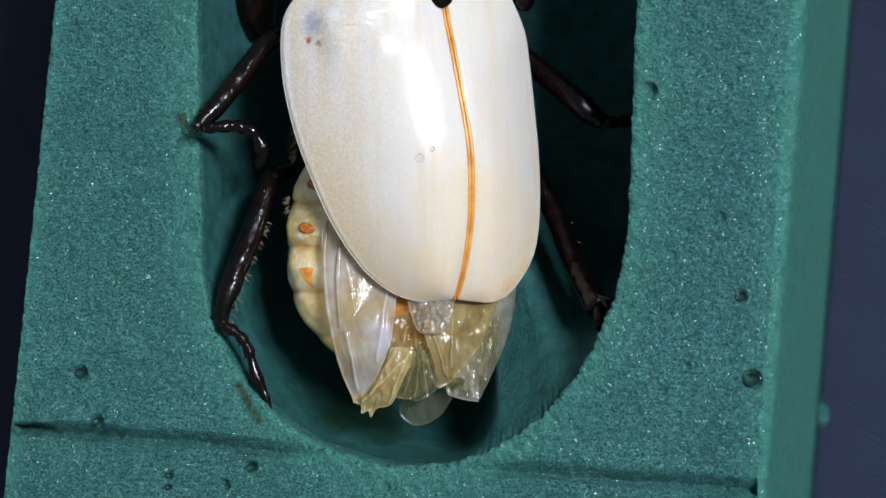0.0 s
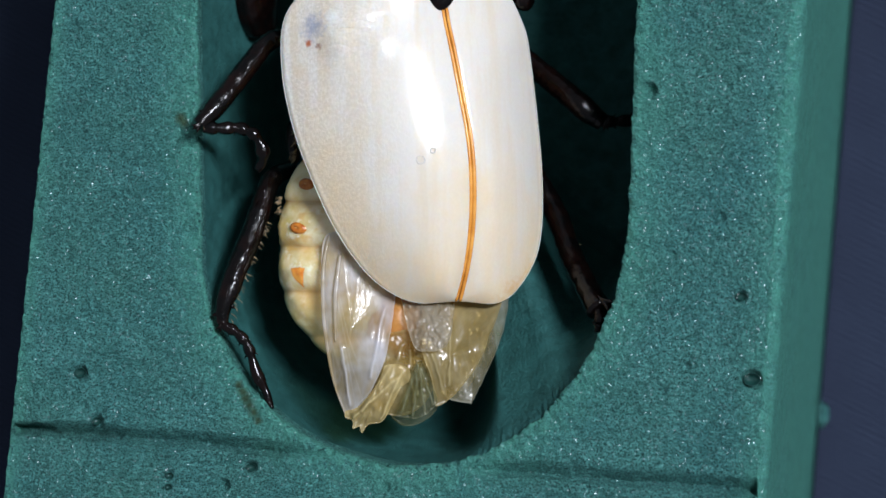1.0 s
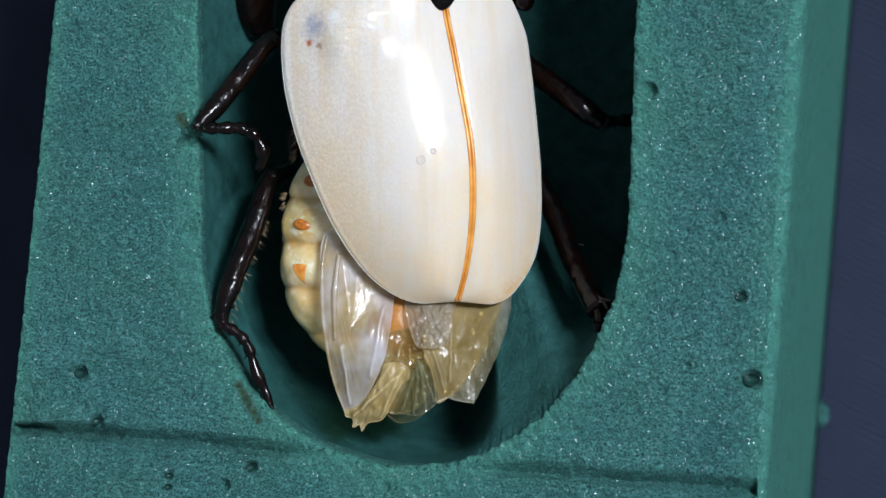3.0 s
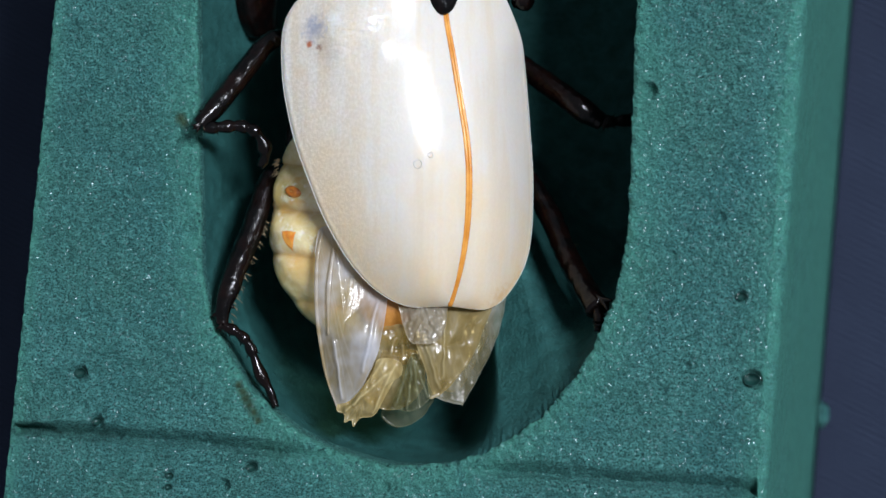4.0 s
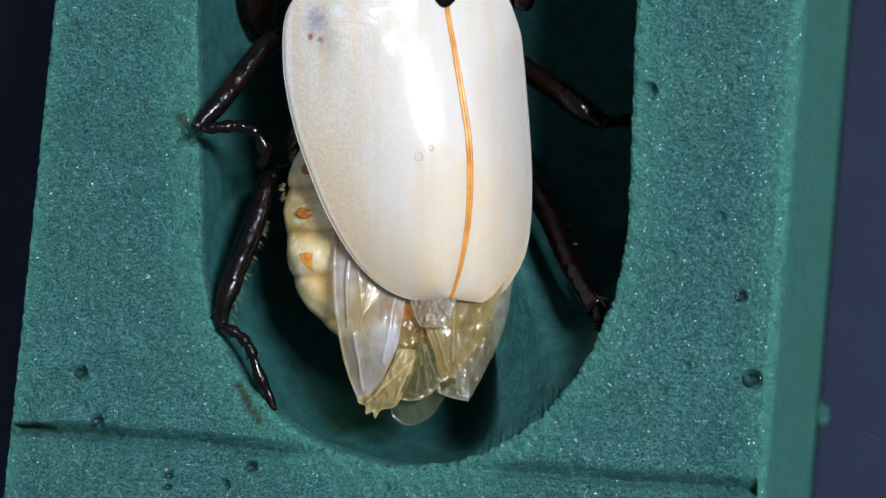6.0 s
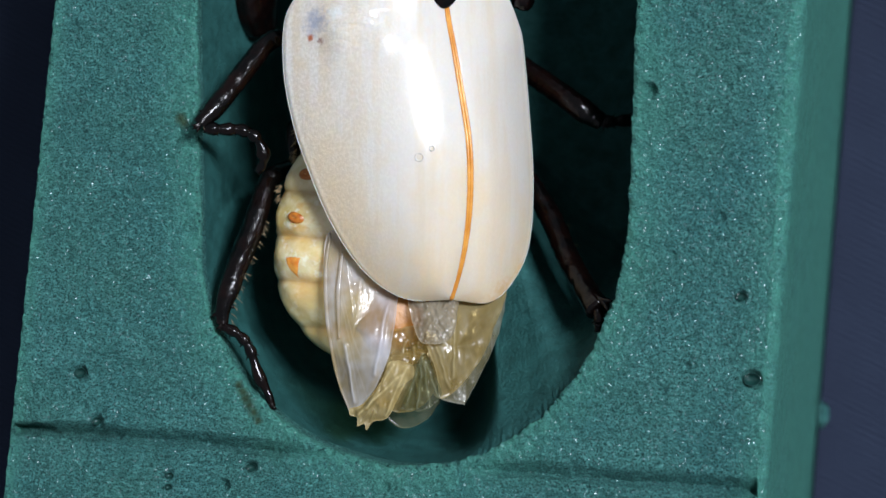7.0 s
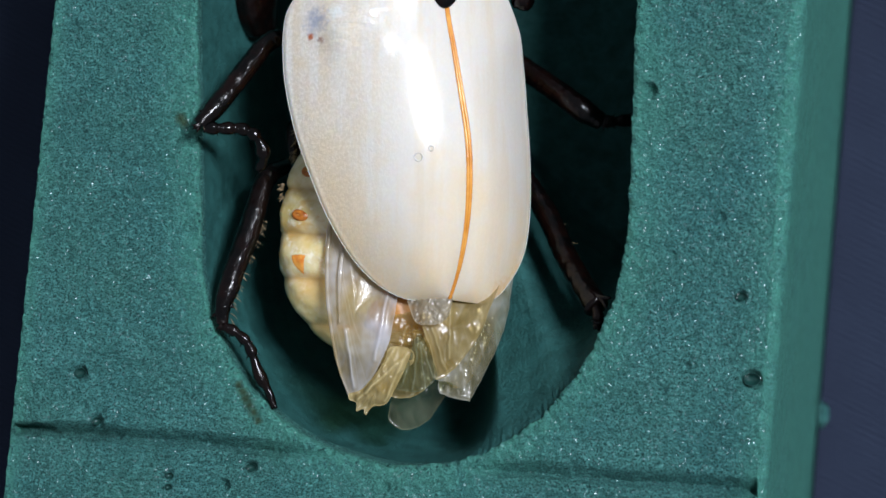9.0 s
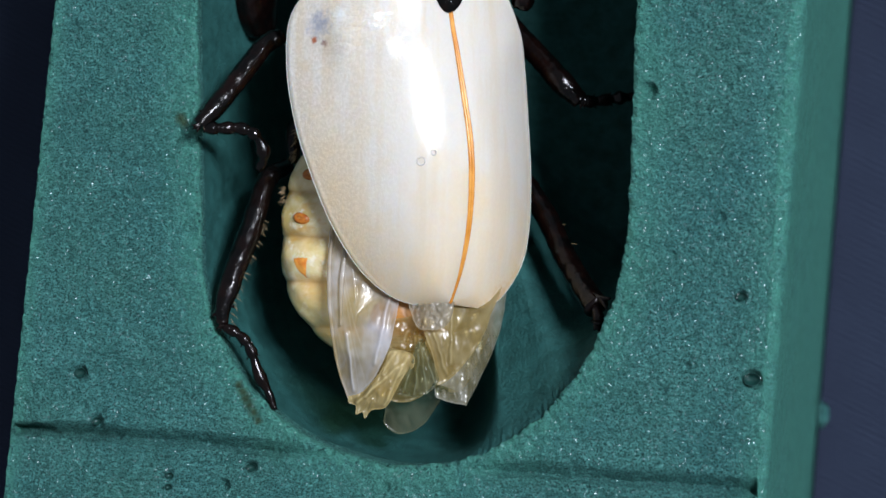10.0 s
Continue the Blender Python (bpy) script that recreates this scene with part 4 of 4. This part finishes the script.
# ---- small things on the foam ----
def film_of_water(at, r):
    """A wet film lining one burst bubble in the foam: a dished skin, thicker at its foot."""
    rings, sides = 7, 20
    verts, faces = [], []
    for low in (0.0, 0.10):
        for i in range(rings + 1):
            f = max(0.01, i / rings)
            for j in range(sides):
                a = 2 * math.pi * j / sides
                rag = 1 + 0.10 * noise.noise(Vector((math.cos(a) * 1.5, math.sin(a) * 1.5, at[0])))
                verts.append((r * 0.95 * f * rag * math.cos(a), r * 0.70 * f * rag * math.sin(a), -0.60 * r * (1 - f * f) + 0.10 - low))
    shell = (rings + 1) * sides
    for i in range(rings):
        for j in range(sides):
            a, b = i * sides + j, i * sides + (j + 1) % sides
            faces.append((a, a + sides, b + sides, b))
            faces.append((shell + a, shell + b, shell + b + sides, shell + a + sides))
    for j in range(sides):
        a, b = rings * sides + j, rings * sides + (j + 1) % sides
        faces.append((a, shell + a, shell + b, b))
    ob = solid("water_drop", verts, faces, WET_SHADED_PIT)
    ob.location = Vector((at[0], at[1], TOP)) * MM
    tagged(ob, "wet bubble pit with painted shade glistening in the green foam", "water drop", "water drops in the foam")


for px, py, pr in BUBBLE_PITS[:7]:
    film_of_water((px, py), pr)

v, f = blob((0, 0, 0), (0.9, 1.6, 1.0), 10, 16, 0.6)
crumb = solid("foam_crumb", v, f, FOAM)
crumb.location = Vector((36.0, -20.9, 1.0)) * MM
tagged(crumb, "small green foam crumb lying on the navy cloth", "foam crumb")


# ---- what moves ----
def moves(ob, origin, rows, parent_origin=(0, 0, 0)):
    """Rows of seconds, shift in millimetres and turn in degrees, in the space of the thing."""
    o = Vector(origin) - Vector(parent_origin)
    walk(ob, [(r[0], pose((o.x + r[1]) * MM, (o.y + r[2]) * MM, o.z * MM, 0, r[4] if len(r) > 4 else 0, r[3])) for r in rows])


ELYTRA_ROWS = [
    (0.0, 0.0, 0.0, 0.0),
    (0.5, -0.07, -0.0, 0.64),
    (1.0, -0.06, -0.18, 0.52),
    (1.5, 0.01, -0.12, -0.12),
    (2.0, 0.08, 0.2, -0.15),
    (2.5, 0.0, 0.05, 0.52),
    (3.8, 0.15, -0.63, -0.98),
    (4.0, 0.18, -0.7, -1.23),
    (4.5, 0.45, -0.11, -1.17),
    (5.0, 0.35, -0.06, -1.23),
    (5.5, 0.33, 0.08, -1.32),
    (7.0, 0.29, -0.02, -1.14),
    (7.5, 0.39, -0.18, -1.41),
    (8.0, 0.35, -0.1, -1.57),
    (8.5, 0.37, -0.08, -1.72),
    (9.0, 0.34, -0.01, -1.54),
    (9.5, 0.66, -0.4, -2.14),
    (10.0, 0.77, -0.48, -2.11),
]
ROLL_ROWS = [
    (0, 0),
    (0.5, -0.5),
    (1, -1),
    (2.5, -1.5),
    (3.8, 2.5),
    (4.5, 2),
    (5.5, 4),
    (7, 3),
    (8.5, 4),
    (9.3, 4),
    (9.7, 5),
    (10, 5),
]


def rolled(rows):
    out = []
    for t, dx, dy, turn in rows:
        for (a, p), (b, q) in zip(ROLL_ROWS, ROLL_ROWS[1:]):
            if a <= t <= b:
                out.append((t, dx, dy, turn, p + (q - p) * (t - a) / (b - a)))
                break
    return out


def motions():
    moves(left_elytron, PIVOT, ELYTRA_ROWS)
    moves(right_elytron, PIVOT, rolled(ELYTRA_ROWS))
    moves(scutellum, PIVOT, ELYTRA_ROWS)
    moves(abdomen, (-5.07, 8.51, -8.5), [
    (0.0, 0.0, 0.0, 0.0),
    (0.5, -0.3, -0.08, 0.07),
    (1.0, -0.82, -0.09, -0.56),
    (1.5, -0.79, 0.01, -1.99),
    (2.0, -0.22, -0.02, -1.26),
    (2.5, -0.39, -0.21, -1.91),
    (3.8, 0.13, 1.71, -5.44),
    (4.0, -0.79, 2.79, -6.17),
    (4.5, -0.34, 4.55, 1.87),
    (5.0, -0.64, 3.89, 7.17),
    (5.5, -0.7, 3.2, 6.6),
    (7.0, -0.7, 0.42, -4.04),
    (7.5, -0.75, 0.41, -4.77),
    (8.0, -0.53, 0.81, -3.39),
    (8.5, -0.55, 1.03, -2.03),
    (9.0, -0.49, 1.03, -2.03),
    (9.5, -0.45, 0.9, -1.91),
    (10.0, -0.41, 0.84, -1.2),
])
    moves(left_wing, AT_L, [
    (0.0, 0.0, 0.0, 0.0),
    (0.5, 0.33, -1.2, -0.67),
    (1.0, 0.06, -1.67, -2.9),
    (1.5, -0.26, -1.04, -1.9),
    (2.0, -0.2, -0.63, -1.52),
    (2.5, -0.06, -1.66, -2.15),
    (3.8, -0.41, -1.14, -3.0),
    (4.0, -0.57, -1.04, -3.6),
    (4.5, 1.25, -0.16, -3.39),
    (5.0, 1.87, -0.04, -3.15),
    (5.5, 1.68, 0.32, -2.57),
    (7.0, 0.28, -1.36, -2.11),
    (7.5, 0.17, -0.61, -2.61),
    (8.0, 0.36, 0.03, -2.81),
    (8.5, 0.51, 0.17, -3.07),
    (9.0, 0.51, 0.17, -3.07),
    (9.5, 0.81, -0.15, -4.5),
    (10.0, 0.83, -0.2, -4.22),
])
    moves(folds, AT_F, [
    (0.0, 0.0, 0.0, 0.0),
    (0.5, 0.35, -1.34, 0.0),
    (1.0, -0.23, -1.87, 0.0),
    (1.5, -0.53, -1.17, 0.0),
    (2.0, -0.18, -0.53, 0.0),
    (2.5, 0.0, -1.7, 0.0),
    (3.8, -0.7, -1.23, 0.0),
    (4.0, -0.82, -1.11, 0.0),
    (4.5, 0.0, 0.53, 0.0),
    (5.0, 0.29, 0.88, 0.0),
    (5.5, 0.12, 1.23, 0.0),
    (7.0, 0.23, -1.11, 0.0),
    (7.5, -0.23, -0.23, 0.0),
    (8.0, -0.23, 0.76, 0.0),
    (8.5, -0.23, 0.88, 0.0),
    (9.0, -0.23, 0.88, 0.0),
    (9.5, -0.23, 0.41, 0.0),
    (10.0, -0.06, 0.35, 0.0),
])
    moves(right_wing, AT_R, [
    (0.0, 0.0, 0.0, 0.0),
    (0.5, -0.18, -0.12, 0.0),
    (1.0, -0.7, -0.18, 0.0),
    (1.5, -1.05, -0.12, 0.0),
    (2.0, -0.23, 0.0, 0.0),
    (2.5, -0.18, -0.12, 0.0),
    (3.8, -0.89, -0.37, -2.0),
    (4.0, -0.9, -0.47, -3.0),
    (4.5, 0.6, -0.09, -6.0),
    (5.0, 0.6, -0.09, -6.0),
    (5.5, 0.15, 0.07, -4.0),
    (7.0, -0.95, -0.37, -2.0),
    (7.5, -0.9, -0.29, -3.0),
    (8.0, -0.77, -0.01, -2.0),
    (8.5, -0.54, -0.01, -2.0),
    (9.0, -0.42, -0.01, -2.0),
    (9.5, -1.0, -0.33, -1.0),
    (10.0, -1.0, -0.39, -1.0),
])
    moves(lobe, AT_M, [
    (0.0, 0.0, 0.0, 0.0),
    (0.5, -0.29, -0.06, 0.0),
    (1.0, -0.99, -0.06, 0.0),
    (1.5, -1.34, 0.29, 0.0),
    (2.0, -0.58, -0.06, 0.0),
    (2.5, -1.29, 0.35, 0.0),
    (3.8, -1.81, -0.12, 0.0),
    (4.0, -1.93, -0.18, 0.0),
    (4.5, -0.94, 0.06, 0.0),
    (5.0, -0.94, 0.0, 0.0),
    (5.5, -0.88, 0.12, 0.0),
    (7.0, -1.29, -0.29, 0.0),
    (7.5, -1.93, -0.06, 0.0),
    (8.0, -1.58, -0.29, 0.0),
    (8.5, -1.34, -0.41, 0.0),
    (9.0, -1.23, -0.47, 0.0),
    (9.5, -1.7, -0.76, 0.0),
    (10.0, -1.7, -0.88, 0.0),
])
    moves(foot_left, K1, [
    (0.0, 0.0, 0.0, 0.0),
    (0.5, 0.14, -0.04, -1.42),
    (1.0, 0.19, -0.06, -2.69),
    (1.5, 0.2, -0.07, -3.62),
    (2.0, 0.18, -0.06, -3.77),
    (2.5, 0.17, -0.05, -3.3),
    (3.8, 0.23, -0.06, 0.04),
    (4.0, 0.25, -0.06, 1.09),
    (4.5, 0.21, -0.05, 1.92),
    (5.0, 0.2, -0.04, 2.88),
    (5.5, 0.17, -0.04, 2.78),
    (7.0, 0.31, -0.11, -4.51),
    (7.5, 0.26, -0.08, -3.32),
    (8.0, 0.22, -0.06, -1.02),
    (8.5, 0.22, -0.06, -1.02),
    (9.0, 0.25, -0.08, -2.86),
    (9.5, 0.26, -0.08, -3.32),
    (10.0, 0.24, -0.07, -2.4),
], K1)
    moves(hind_left, K2, [
    (0.0, 0.0, 0.0, 0.0),
    (1.0, 0.0, 0.0, 0.0),
    (1.5, -0.01, -0.02, 0.42),
    (2.5, 0.0, 0.01, 0.49),
    (4.0, -0.0, -0.0, 0.7),
    (5.0, 0.0, 0.01, 1.2),
    (5.5, 0.0, 0.01, 0.49),
    (7.0, -0.0, -0.0, 0.7),
    (7.5, -0.01, -0.02, 1.13),
    (8.0, 0.01, 0.03, 2.18),
    (9.0, 0.0, 0.0, 2.11),
    (9.5, 0.01, 0.03, 1.48),
    (10.0, 0.01, 0.03, 1.48),
])
    moves(toe_left, K2, [
    (0.0, 0.0, 0.0, 0.0),
    (1.0, -0.02, 0.03, 1.49),
    (1.5, -0.02, 0.03, 1.49),
    (2.0, -0.04, 0.07, 1.06),
    (2.5, -0.02, 0.03, -0.13),
    (4.0, 0.03, -0.05, 3.82),
    (4.5, 0.08, -0.13, 3.04),
    (5.5, 0.15, -0.23, 2.11),
    (7.0, 0.09, -0.15, 1.59),
    (8.0, 0.05, -0.08, 1.85),
    (9.0, 0.06, -0.11, 1.18),
    (9.5, 0.12, -0.2, 1.23),
    (10.0, 0.12, -0.2, 1.23),
], K2)
    moves(mid_right, K3, [
    (0.0, 0.0, 0.0, 0.0),
    (2.5, 0.06, -0.03, 1.86),
    (4.0, -0.06, 0.01, 4.42),
    (9.0, -0.1, 0.04, 4.84),
    (9.3, -0.16, 0.06, 4.74),
    (9.4, -0.54, 0.3, 2.11),
    (9.5, -1.54, 1.21, -5.49),
    (9.6, -2.91, 1.56, -10.97),
    (9.7, -2.84, 1.74, -10.88),
    (9.8, -2.59, 1.99, -9.52),
    (9.9, -2.43, 2.19, -7.77),
    (10.0, -2.38, 2.33, -7.46),
])
    moves(foot_right, K3T, [
    (0.0, 0.0, 0.0, 0.0),
    (2.5, -0.06, 0.06, 0.0),
    (4.0, -0.12, 0.06, 0.0),
    (9.0, -0.12, 0.06, 0.0),
    (9.3, -0.23, 0.12, 0.0),
    (9.4, -0.6, 0.4, 1.0),
    (9.5, -1.4, 1.2, 2.0),
    (9.6, -2.7, 1.6, 3.0),
    (9.7, -2.6, 1.75, 3.0),
    (9.8, -2.4, 1.9, 3.0),
    (9.9, -2.3, 2.05, 3.0),
    (10.0, -2.2, 2.15, 3.0),
])
    moves(hind_right, K4, [
    (0.0, 0.0, 0.0, 0.0),
    (0.5, 0.09, -0.2, -0.53),
    (1.0, 0.11, -0.25, -0.33),
    (1.5, 0.04, -0.08, 0.08),
    (2.0, 0.07, -0.15, -0.17),
    (2.5, 0.09, -0.21, -0.76),
    (4.0, 0.06, -0.12, 2.73),
    (4.5, 0.1, -0.19, 2.5),
    (5.0, 0.04, -0.09, 2.83),
    (5.5, -0.01, 0.02, 3.15),
    (7.0, 0.09, -0.18, 2.73),
    (7.5, 0.04, -0.07, 3.61),
    (8.0, -0.03, 0.05, 3.8),
    (9.0, -0.05, 0.1, 3.57),
    (9.5, -0.03, 0.05, 4.34),
    (10.0, -0.03, 0.05, 4.34),
])


motions()
